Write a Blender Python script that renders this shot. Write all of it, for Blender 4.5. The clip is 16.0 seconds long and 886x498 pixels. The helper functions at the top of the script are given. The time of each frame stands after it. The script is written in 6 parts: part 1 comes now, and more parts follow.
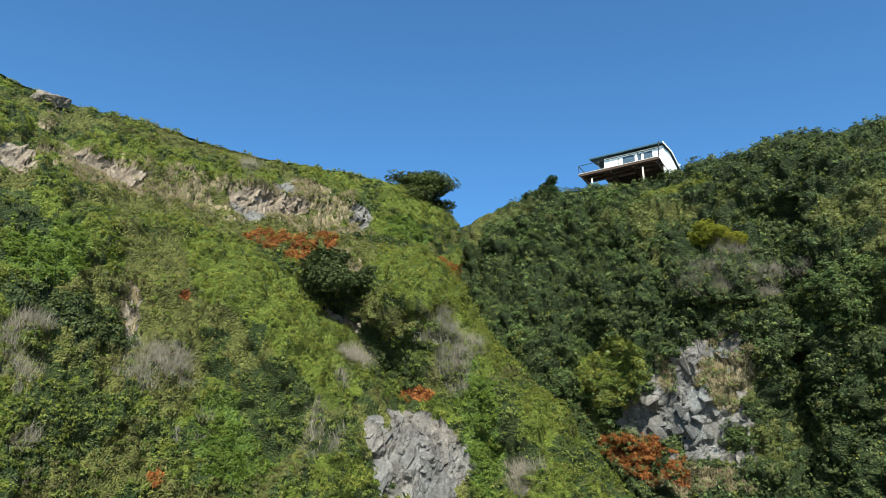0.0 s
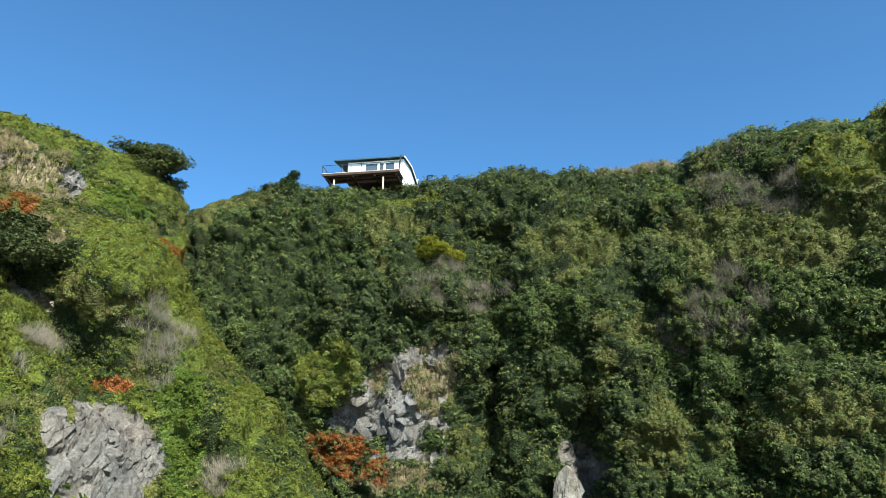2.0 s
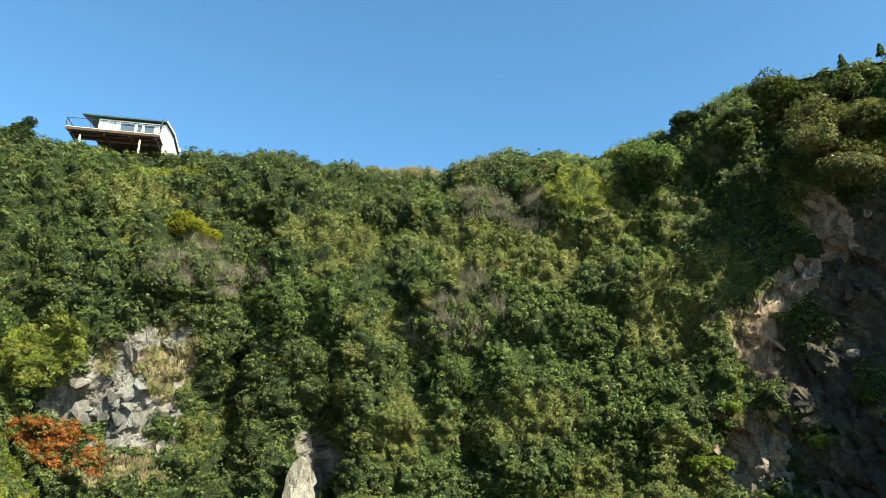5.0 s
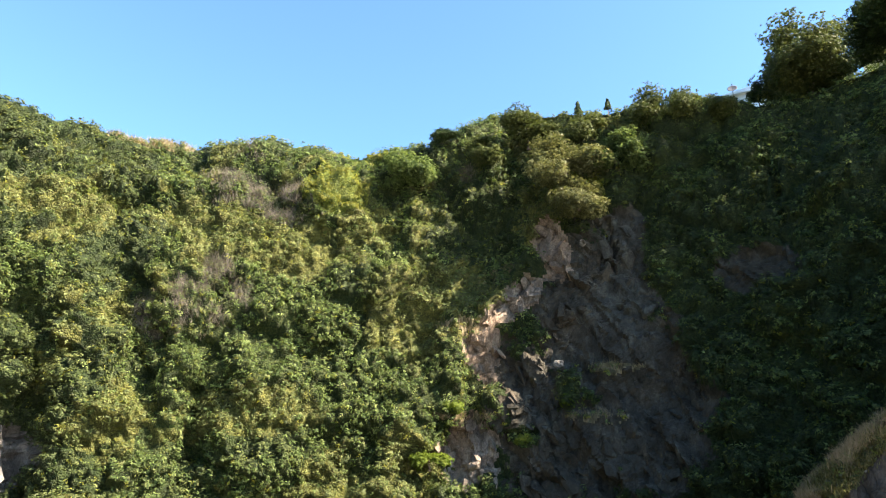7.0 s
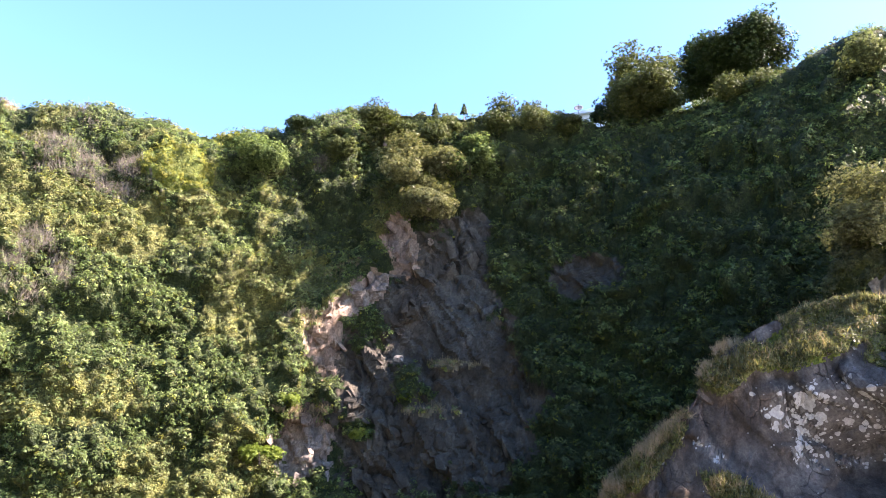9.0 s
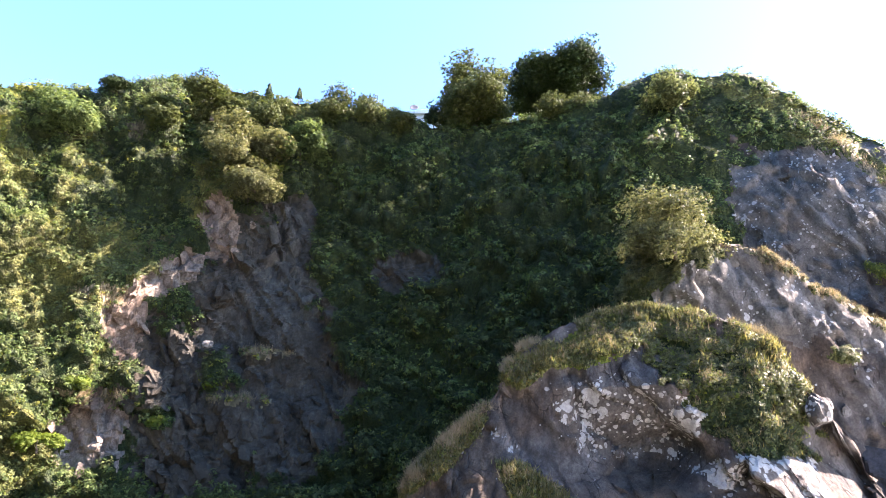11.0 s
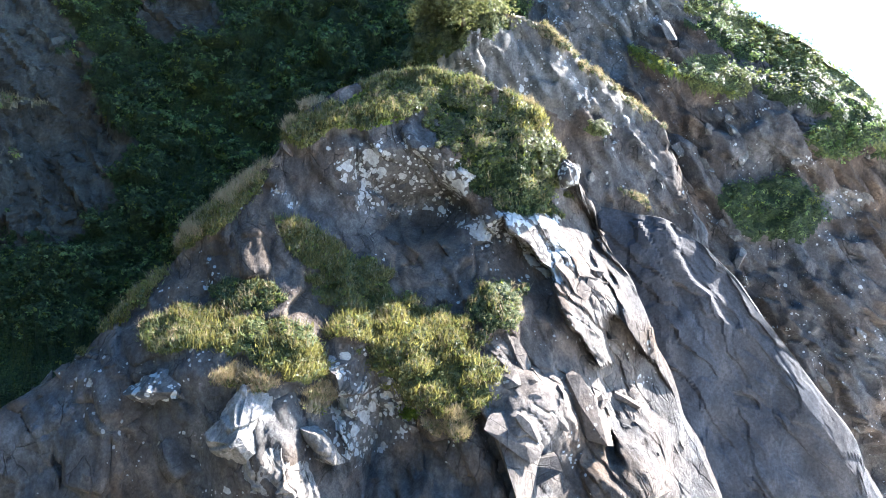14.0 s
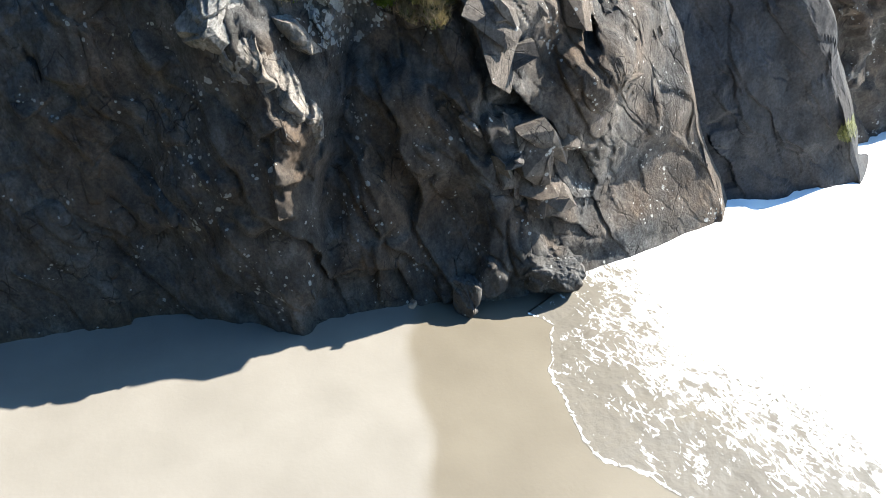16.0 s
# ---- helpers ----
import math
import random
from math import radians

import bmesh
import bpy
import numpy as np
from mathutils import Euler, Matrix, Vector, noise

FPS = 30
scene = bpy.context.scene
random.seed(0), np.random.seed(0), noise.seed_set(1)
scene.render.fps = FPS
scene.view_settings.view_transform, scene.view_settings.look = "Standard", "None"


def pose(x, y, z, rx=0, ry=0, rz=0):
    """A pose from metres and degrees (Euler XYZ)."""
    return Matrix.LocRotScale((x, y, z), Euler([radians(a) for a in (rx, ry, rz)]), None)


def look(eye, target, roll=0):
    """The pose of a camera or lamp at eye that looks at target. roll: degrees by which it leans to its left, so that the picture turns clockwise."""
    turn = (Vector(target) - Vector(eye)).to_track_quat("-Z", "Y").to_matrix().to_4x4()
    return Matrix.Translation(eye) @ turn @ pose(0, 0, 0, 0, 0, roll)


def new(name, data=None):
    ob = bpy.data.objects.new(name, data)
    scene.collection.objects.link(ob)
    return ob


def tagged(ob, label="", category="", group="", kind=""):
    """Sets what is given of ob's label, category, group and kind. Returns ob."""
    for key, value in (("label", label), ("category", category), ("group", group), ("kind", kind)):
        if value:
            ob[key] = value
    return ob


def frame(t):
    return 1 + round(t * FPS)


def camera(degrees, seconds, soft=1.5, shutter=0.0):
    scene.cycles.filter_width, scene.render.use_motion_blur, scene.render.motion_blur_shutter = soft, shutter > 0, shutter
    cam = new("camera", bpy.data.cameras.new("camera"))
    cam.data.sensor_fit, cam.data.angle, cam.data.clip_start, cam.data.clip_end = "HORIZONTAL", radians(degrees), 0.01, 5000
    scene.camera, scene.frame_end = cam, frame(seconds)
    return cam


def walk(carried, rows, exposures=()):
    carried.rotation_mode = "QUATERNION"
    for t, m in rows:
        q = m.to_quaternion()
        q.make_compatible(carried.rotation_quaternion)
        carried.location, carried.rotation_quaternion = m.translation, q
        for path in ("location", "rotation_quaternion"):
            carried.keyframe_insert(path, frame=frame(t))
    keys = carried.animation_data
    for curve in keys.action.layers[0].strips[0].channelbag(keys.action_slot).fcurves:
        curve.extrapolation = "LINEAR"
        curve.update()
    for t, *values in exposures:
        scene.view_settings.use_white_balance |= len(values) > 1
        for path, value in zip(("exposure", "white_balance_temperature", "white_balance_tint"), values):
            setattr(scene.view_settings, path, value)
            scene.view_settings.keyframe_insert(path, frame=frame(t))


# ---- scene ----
cam = camera(65.3, 16.0, soft=0.5)
PATH = [
    (0.0, 0.003, 0.122, 23.958, -0.05, 19.13, -0.22),
    (0.5, 0.184, 0.060, 24.042, -8.60, 19.07, -0.09),
    (1.0, 0.352, -0.003, 24.112, -12.70, 19.02, -0.09),
    (1.5, 0.508, -0.066, 24.169, -17.74, 18.94, -0.10),
    (2.0, 0.653, -0.129, 24.215, -22.51, 18.85, -0.12),
    (2.5, 0.787, -0.192, 24.248, -27.34, 18.68, -0.10),
    (3.0, 0.910, -0.256, 24.270, -30.22, 18.55, -0.06),
    (5.5, 1.382, -0.578, 24.235, -47.16, 18.22, -0.20),
    (6.0, 1.451, -0.643, 24.203, -52.52, 18.25, -0.02),
    (6.5, 1.512, -0.709, 24.163, -57.89, 18.19, -0.11),
    (7.0, 1.565, -0.775, 24.117, -63.44, 18.12, -0.15),
    (7.5, 1.612, -0.841, 24.064, -68.13, 18.05, -0.21),
    (8.0, 1.653, -0.908, 24.006, -71.73, 18.00, -0.26),
    (10.5, 1.774, -1.251, 23.653, -85.53, 17.74, -0.23),
    (11.0, 1.785, -1.320, 23.574, -91.24, 17.62, -0.31),
    (11.5, 1.792, -1.391, 23.493, -96.67, 17.44, -0.34),
    (12.0, 1.796, -1.462, 23.411, -101.80, 17.21, -0.37),
    (12.5, 1.798, -1.534, 23.328, -106.83, 16.83, -0.37),
    (12.8, 1.798, -1.577, 23.279, -107.75, 17.05, -0.15),
    (13.0, 1.798, -1.606, 23.246, -108.25, 12.65, -0.23),
    (13.2, 1.797, -1.635, 23.213, -108.22, 6.55, -0.35),
    (13.5, 1.795, -1.679, 23.164, -108.28, 2.26, -0.25),
    (14.0, 1.791, -1.753, 23.083, -108.34, -1.22, -0.17),
    (14.2, 1.790, -1.782, 23.051, -108.37, -4.99, 0.00),
    (14.5, 1.787, -1.827, 23.004, -108.34, -10.25, 0.04),
    (15.0, 1.781, -1.902, 22.928, -108.30, -18.39, 0.26),
    (15.5, 1.776, -1.978, 22.854, -108.18, -26.25, 0.38),
    (16.0, 1.771, -2.054, 22.784, -109.84, -33.99, 0.30),
]
walk(cam, [(t, pose(x, y, z, 90 + p, r, w)) for t, x, y, z, w, p, r in PATH],
     exposures=[(0.0, 1.48, 6350, 3), (3.0, 1.78, 6600, 1), (5.5, 2.3, 7700, -3), (7.0, 2.95, 7700, 16), (8.0, 3.24, 6950, 33), (10.5, 3.72, 6950, 33),
                (12.5, 3.34, 6250, 24), (13.0, 3.25, 6000, 13), (13.5, 3.55, 6150, 17), (14.0, 3.8, 5950, 16), (14.5, 3.55, 5850, 14), (15.0, 3.3, 6050, 14), (15.5, 2.8, 6250, 10), (16.0, 2.35, 6350, 10)])

# ---- light: clear afternoon sky, sun over the sea ----
SUN_AZ, SUN_EL = radians(176.5), radians(40)
world = bpy.data.worlds.new("sky")
scene.world = world
world.use_nodes = True
wn = world.node_tree.nodes
sky = wn.new("ShaderNodeTexSky")
sky.sky_type = "NISHITA"
sky.sun_disc = False
sky.sun_elevation, sky.sun_rotation = SUN_EL, SUN_AZ
sky.air_density, sky.dust_density, sky.ozone_density = 1.0, 1.2, 3.0
deep = wn.new("ShaderNodeMix")
deep.data_type, deep.blend_type = "RGBA", "MULTIPLY"
deep.inputs[0].default_value, deep.inputs[7].default_value = 1.0, (0.555, 0.91, 1.16, 1)
world.node_tree.links.new(sky.outputs[0], deep.inputs[6])
world.node_tree.links.new(deep.outputs[2], wn["Background"].inputs[0])
wn["Background"].inputs[1].default_value = 0.062
sun = new("sun", bpy.data.lights.new("sun", "SUN"))
sun.data.energy, sun.data.angle, sun.data.color = 4.8, radians(0.53), (1.0, 0.94, 0.84)
sun_from = Vector((math.sin(SUN_AZ) * math.cos(SUN_EL), math.cos(SUN_AZ) * math.cos(SUN_EL), math.sin(SUN_EL)))
sun.matrix_world = look(sun_from * 200, (0, 0, 0))

# ---- arithmetic noise, on arrays of points ----
rng = np.random.default_rng(7)


def lattice(i, j, k, seed):
    h = (i.astype(np.int64) * 374761393 + j.astype(np.int64) * 668265263 + k.astype(np.int64) * 2147483647 + seed * 1274126177) & 0xFFFFFFFF
    h = ((h ^ (h >> 13)) * 1274126177) & 0xFFFFFFFF
    h = ((h ^ (h >> 16)) * 2246822519) & 0xFFFFFFFF
    return (h ^ (h >> 15)) / 4294967296.0


def soft_noise(p, seed=0):
    """Value noise in -1..1 at points p (n, 3)."""
    c = np.floor(p)
    f = p - c
    f = f * f * (3 - 2 * f)
    c = c.astype(np.int64)
    out = 0
    for a in (0, 1):
        for b in (0, 1):
            for d in (0, 1):
                w = (f[:, 0] if a else 1 - f[:, 0]) * (f[:, 1] if b else 1 - f[:, 1]) * (f[:, 2] if d else 1 - f[:, 2])
                out = out + w * lattice(c[:, 0] + a, c[:, 1] + b, c[:, 2] + d, seed)
    return out * 2 - 1


def rough(p, octaves=4, seed=0, gain=0.5):
    out, amp = 0, 1.0
    for o in range(octaves):
        out = out + amp * soft_noise(p * 2.03 ** o + 17.3 * o, seed + o)
        amp *= gain
    return out


def cells(p, seed=0):
    """Distance to the nearest and the second of scattered seeds, and a number per cell."""
    c = np.floor(p).astype(np.int64)
    best = np.full(len(p), 9.0)
    second = np.full(len(p), 9.0)
    tag = np.zeros(len(p))
    for a in (-1, 0, 1):
        for b in (-1, 0, 1):
            for d in (-1, 0, 1):
                i, j, k = c[:, 0] + a, c[:, 1] + b, c[:, 2] + d
                q = np.stack([i + lattice(i, j, k, seed), j + lattice(i, j, k, seed + 1), k + lattice(i, j, k, seed + 2)], 1)
                e = np.sqrt(((q - p) ** 2).sum(1))
                near = e < best
                second = np.where(near, best, np.minimum(second, e))
                tag = np.where(near, lattice(i, j, k, seed + 3), tag)
                best = np.where(near, e, best)
    return best, second, tag


def smooth(x, a, b):
    t = np.clip((x - a) / (b - a), 0, 1)
    return t * t * (3 - 2 * t)


def along(az, rows, blur=0.8):
    """Columns of a small table by azimuth, gently rounded."""
    cols = np.array(rows, float).T
    out = []
    for c in cols[1:]:
        out.append(sum(np.interp(az + d * blur, cols[0], c) for d in (-1, -0.5, 0, 0.5, 1)) / 5)
    return out


def polar(az, r, z):
    a = np.radians(az)
    return np.stack([r * np.sin(a), r * np.cos(a), z + 0 * r], -1)


def at(az, r, z):
    return Vector((r * math.sin(radians(az)), r * math.cos(radians(az)), z))


# ---- materials ----
def material(name, rough_=0.8, metal=0.0):
    m = bpy.data.materials.new(name)
    m.use_nodes = True
    b = m.node_tree.nodes["Principled BSDF"]
    b.inputs["Roughness"].default_value, b.inputs["Metallic"].default_value = rough_, metal
    b.inputs["Specular IOR Level"].default_value = 0.25
    return m, m.node_tree.nodes, m.node_tree.links, b


def tint(nodes, links, fac, stops):
    ramp = nodes.new("ShaderNodeValToRGB")
    while len(ramp.color_ramp.elements) < len(stops):
        ramp.color_ramp.elements.new(0.5)
    for e, (at_, c) in zip(ramp.color_ramp.elements, stops):
        e.position, e.color = at_, (*c, 1)
    links.new(fac, ramp.inputs[0])
    return ramp.outputs[0]


def noise_node(nodes, links, scale, detail=5, coords=None, roughness=0.55):
    n = nodes.new("ShaderNodeTexNoise")
    n.inputs["Scale"].default_value, n.inputs["Detail"].default_value, n.inputs["Roughness"].default_value = scale, detail, roughness
    if coords is None:
        coords = nodes.new("ShaderNodeTexCoord").outputs["Object"]
    links.new(coords, n.inputs["Vector"])
    return n.outputs["Fac"]


def blend(nodes, links, fac, a, b, kind="MIX"):
    m = nodes.new("ShaderNodeMix")
    m.data_type, m.blend_type = "RGBA", kind
    for s, v in ((m.inputs[0], fac), (m.inputs[6], a), (m.inputs[7], b)):
        if isinstance(v, (int, float)):
            s.default_value = v
        elif isinstance(v, tuple):
            s.default_value = (*v, 1)
        else:
            links.new(v, s)
    return m.outputs[2]


def relief(nodes, links, b, height, strength, distance):
    n = nodes.new("ShaderNodeBump")
    n.inputs["Strength"].default_value, n.inputs["Distance"].default_value = strength, distance
    links.new(height, n.inputs["Height"])
    links.new(n.outputs[0], b.inputs["Normal"])


def plain(name, color, rough_=0.6, metal=0.0, wear=0.15, scale=3.0):
    m, n, l, b = material(name, rough_, metal)
    dark = tuple(c * (1 - wear) for c in color)
    light = tuple(min(1, c * (1 + wear)) for c in color)
    fac = noise_node(n, l, scale, 6)
    l.new(tint(n, l, fac, [(0.3, dark), (0.7, light)]), b.inputs["Base Color"])
    relief(n, l, b, noise_node(n, l, scale * 12, 4), 0.15, 0.01)
    return m


def foliage(name, dark, mid, light, gloss=0.5, thin=0.55):
    m, n, l, b = material(name, gloss)
    b.inputs["Specular IOR Level"].default_value = 0.12
    g = n.new("ShaderNodeNewGeometry")
    # leaves of one tuft are alike, each a little apart
    tuft = n.new("ShaderNodeAttribute")
    tuft.attribute_name = "tuft"
    both = n.new("ShaderNodeMath")
    both.operation = "MULTIPLY_ADD"
    both.inputs[1].default_value = 0.45
    l.new(g.outputs["Random Per Island"], both.inputs[0])
    l.new(tuft.outputs["Fac"], both.inputs[2])
    each = both.outputs[0]
    leaf = tint(n, l, each, [(0.0, dark), (0.5, mid), (1.0, light)])
    patch = noise_node(n, l, 0.35, 3)
    shift = tint(n, l, patch, [(0.3, (0.72, 0.75, 0.7)), (0.7, (1.25, 1.2, 1.1))])
    l.new(blend(n, l, 1.0, leaf, shift, "MULTIPLY"), b.inputs["Base Color"])
    # thin leaves let some light through
    t = n.new("ShaderNodeBsdfTranslucent")
    l.new(blend(n, l, 1.0, leaf, (1.5, 1.5, 0.9), "MULTIPLY"), t.inputs["Color"])
    mix = n.new("ShaderNodeMixShader")
    mix.inputs[0].default_value = thin
    l.new(b.outputs[0], mix.inputs[1])
    l.new(t.outputs[0], mix.inputs[2])
    l.new(mix.outputs[0], n["Material Output"].inputs["Surface"])
    return m


def rock_material(name, dark, mid, light, lichen=0.0, rust=0.3, cool=0.0, bump=0.3, joints=1.0):
    """Bedded rock in three tones, with rust and slate stains, open joints, and round lichen spots where lichen is above zero."""
    m, n, l, b = material(name, 0.88)
    co = n.new("ShaderNodeNewGeometry").outputs["Position"]
    turn = n.new("ShaderNodeMapping")
    turn.inputs["Rotation"].default_value = (0.5, -0.25, 0.35)
    turn.inputs["Scale"].default_value = (1.0, 1.0, 0.6)
    l.new(co, turn.inputs["Vector"])
    bed = turn.outputs[0]
    big = noise_node(n, l, 0.16, 5, co, 0.6)
    mid_n = noise_node(n, l, 0.9, 8, bed, 0.7)
    fine = noise_node(n, l, 6.0, 8, co, 0.75)
    base = tint(n, l, mid_n, [(0.32, dark), (0.5, mid), (0.7, light)])
    grain = tint(n, l, fine, [(0.36, (0.6, 0.58, 0.56)), (0.64, (1.28, 1.28, 1.28))])
    col = blend(n, l, 1.0, base, grain, "MULTIPLY")
    warm = tint(n, l, big, [(0.4, (1, 1, 1)), (0.62, (1.05, 0.72, 0.46))])
    col = blend(n, l, rust, col, blend(n, l, 1.0, col, warm, "MULTIPLY"))
    if cool:
        slate = tint(n, l, noise_node(n, l, 0.3, 5, bed, 0.65), [(0.45, (1, 1, 1)), (0.6, (0.7, 0.86, 1.06))])
        col = blend(n, l, cool, col, blend(n, l, 1.0, col, slate, "MULTIPLY"))
    # joints: thin open cracks between blocks of two sizes
    nw = n.new("ShaderNodeTexNoise")
    nw.inputs["Scale"].default_value, nw.inputs["Detail"].default_value = 1.1, 5
    l.new(bed, nw.inputs["Vector"])
    bent = n.new("ShaderNodeMix")
    bent.data_type = "VECTOR"
    bent.inputs[0].default_value = 0.35
    l.new(bed, bent.inputs[4])
    l.new(nw.outputs["Color"], bent.inputs[5])
    open_ = None
    for scale, wide in ((0.5, 0.014), (1.5, 0.022)):
        v = n.new("ShaderNodeTexVoronoi")
        v.feature = "DISTANCE_TO_EDGE"
        v.inputs["Scale"].default_value = scale
        l.new(bent.outputs[1], v.inputs["Vector"])
        line = tint(n, l, v.outputs["Distance"], [(0.0, (0.4, 0.4, 0.4)), (wide, (1, 1, 1))])
        open_ = line if open_ is None else blend(n, l, 1.0, open_, line, "MULTIPLY")
    patchy = tint(n, l, noise_node(n, l, 0.5, 4, co), [(0.5, (0, 0, 0)), (0.62, (joints, joints, joints))])
    open_ = blend(n, l, patchy, (1.0, 1.0, 1.0), open_)
    col = blend(n, l, 1.0, col, open_, "MULTIPLY")
    if lichen:
        # crusts: small round spots with frayed edges that crowd together in places
        crowd = noise_node(n, l, 0.45, 4, co, 0.6)
        fray = n.new("ShaderNodeTexNoise")
        fray.inputs["Scale"].default_value, fray.inputs["Detail"].default_value = 3.0, 6
        l.new(co, fray.inputs["Vector"])
        frayed = n.new("ShaderNodeMix")
        frayed.data_type = "VECTOR"
        frayed.inputs[0].default_value = 0.16
        l.new(co, frayed.inputs[4])
        l.new(fray.outputs["Color"], frayed.inputs[5])
        crust = None
        for scale, less in ((2.0, 0.9), (4.6, 0.84)):
            v = n.new("ShaderNodeTexVoronoi")
            v.inputs["Scale"].default_value = scale
            l.new(frayed.outputs[1], v.inputs["Vector"])
            sep = n.new("ShaderNodeSeparateColor")
            l.new(v.outputs["Color"], sep.inputs[0])
            size = n.new("ShaderNodeMath")
            size.operation = "MULTIPLY_ADD"
            size.inputs[1].default_value, size.inputs[2].default_value = 0.5, 0.3 * lichen - 0.42 - less
            l.new(sep.outputs[0], size.inputs[0])
            grow = n.new("ShaderNodeMath")
            grow.operation = "MULTIPLY_ADD"
            grow.inputs[1].default_value = 1.8
            l.new(crowd, grow.inputs[0])
            l.new(size.outputs[0], grow.inputs[2])
            spot_ = n.new("ShaderNodeMath")
            spot_.operation = "SUBTRACT"
            l.new(grow.outputs[0], spot_.inputs[0])
            l.new(v.outputs["Distance"], spot_.inputs[1])
            mask = tint(n, l, spot_.outputs[0], [(0.0, (0, 0, 0)), (0.05, (1, 1, 1))])
            crust = mask if crust is None else blend(n, l, 1.0, crust, mask, "LIGHTEN")
        col = blend(n, l, crust, col, tint(n, l, fine, [(0.3, (0.15, 0.15, 0.135)), (0.7, (0.33, 0.325, 0.3))]))
    l.new(col, b.inputs["Base Color"])
    hh = blend(n, l, 0.3, blend(n, l, 0.45, mid_n, fine), open_)
    relief(n, l, b, hh, 1.0, bump)
    return m


M_leaf = foliage("shrub_leaves", (0.032, 0.046, 0.013), (0.108, 0.132, 0.034), (0.225, 0.245, 0.072))
M_leaf_deep = foliage("deep_green_shrub_leaves", (0.013, 0.026, 0.011), (0.066, 0.1, 0.037), (0.18, 0.228, 0.095), 0.5, 0.45)
M_leaf_moss = foliage("moss_green_shrub_leaves", (0.025, 0.034, 0.016), (0.088, 0.108, 0.045), (0.178, 0.2, 0.087), 0.5, 0.38)
# for dense dark shrubs, and for shaded walls and hollows whose shade is painted in
M_leaf_dark = foliage("dark_shaded_leaves", (0.013, 0.023, 0.01), (0.038, 0.052, 0.02), (0.086, 0.103, 0.038), 0.6, 0.2)
M_leaf_light = foliage("yellow_green_leaves", (0.048, 0.058, 0.015), (0.122, 0.132, 0.032), (0.23, 0.235, 0.062))
M_leaf_bright = foliage("bright_green_leaves", (0.042, 0.074, 0.014), (0.088, 0.128, 0.024), (0.15, 0.188, 0.042))
M_leaf_olive = foliage("olive_leaves", (0.044, 0.043, 0.018), (0.1, 0.094, 0.04), (0.17, 0.158, 0.074))
M_russet = foliage("russet_leaves", (0.085, 0.036, 0.015), (0.2, 0.076, 0.024), (0.31, 0.16, 0.055))
M_sage = foliage("grey_green_leaves", (0.03, 0.036, 0.018), (0.082, 0.09, 0.042), (0.175, 0.178, 0.094), 0.38, 0.35)
M_dry = foliage("dry_grass", (0.12, 0.092, 0.06), (0.2, 0.158, 0.108), (0.3, 0.247, 0.18), 0.8, 0.3)
M_twig = foliage("bare_twigs", (0.1, 0.088, 0.075), (0.18, 0.162, 0.142), (0.28, 0.256, 0.232), 0.9, 0.2)
M_twig_brown = foliage("brown_bare_twigs", (0.065, 0.057, 0.052), (0.12, 0.107, 0.098), (0.2, 0.184, 0.17), 0.9, 0.2)
M_rock = rock_material("grey_cliff_rock", (0.042, 0.04, 0.038), (0.1, 0.097, 0.092), (0.185, 0.18, 0.17), 0, 0.3, 0.3)
M_rock_slab = rock_material("sunlit_weathered_slabs", (0.042, 0.038, 0.033), (0.078, 0.071, 0.062), (0.128, 0.118, 0.104), 0.15, 0.45, 0.15, 0.26, 1.3)
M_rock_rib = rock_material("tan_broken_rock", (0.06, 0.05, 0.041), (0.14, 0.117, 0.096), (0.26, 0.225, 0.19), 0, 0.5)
# shale tones lowered so that the colour carries the corner's shade
M_rock_brown = rock_material("shaded_brown_shale", (0.017, 0.0168, 0.0135), (0.036, 0.0352, 0.028), (0.078, 0.0745, 0.06), 0, 0.5, 0.0, 0.35)
M_rock_tan = rock_material("sandy_scarp", (0.066, 0.056, 0.045), (0.14, 0.12, 0.097), (0.24, 0.21, 0.172), 0, 0.25)
M_rock_sea = rock_material("lichen_spotted_rock", (0.036, 0.034, 0.03), (0.072, 0.068, 0.061), (0.13, 0.125, 0.114), 1.65, 0.4, 0.2, 0.22)
M_rock_head = rock_material("pale_headland_rock", (0.042, 0.042, 0.037), (0.088, 0.087, 0.078), (0.16, 0.157, 0.142), 0.6, 0.4, 0.3, 0.3)
M_rock_dark = rock_material("dark_sea_rock", (0.028, 0.0265, 0.024), (0.06, 0.056, 0.05), (0.12, 0.113, 0.102), 0.1, 0.8, 0.5, 0.42, 1.3)
M_rock_fin = rock_material("slate_fin_rock", (0.017, 0.0172, 0.018), (0.028, 0.0284, 0.0295), (0.048, 0.048, 0.048), 0, 0.3, 0.8, 0.12, 0.3)

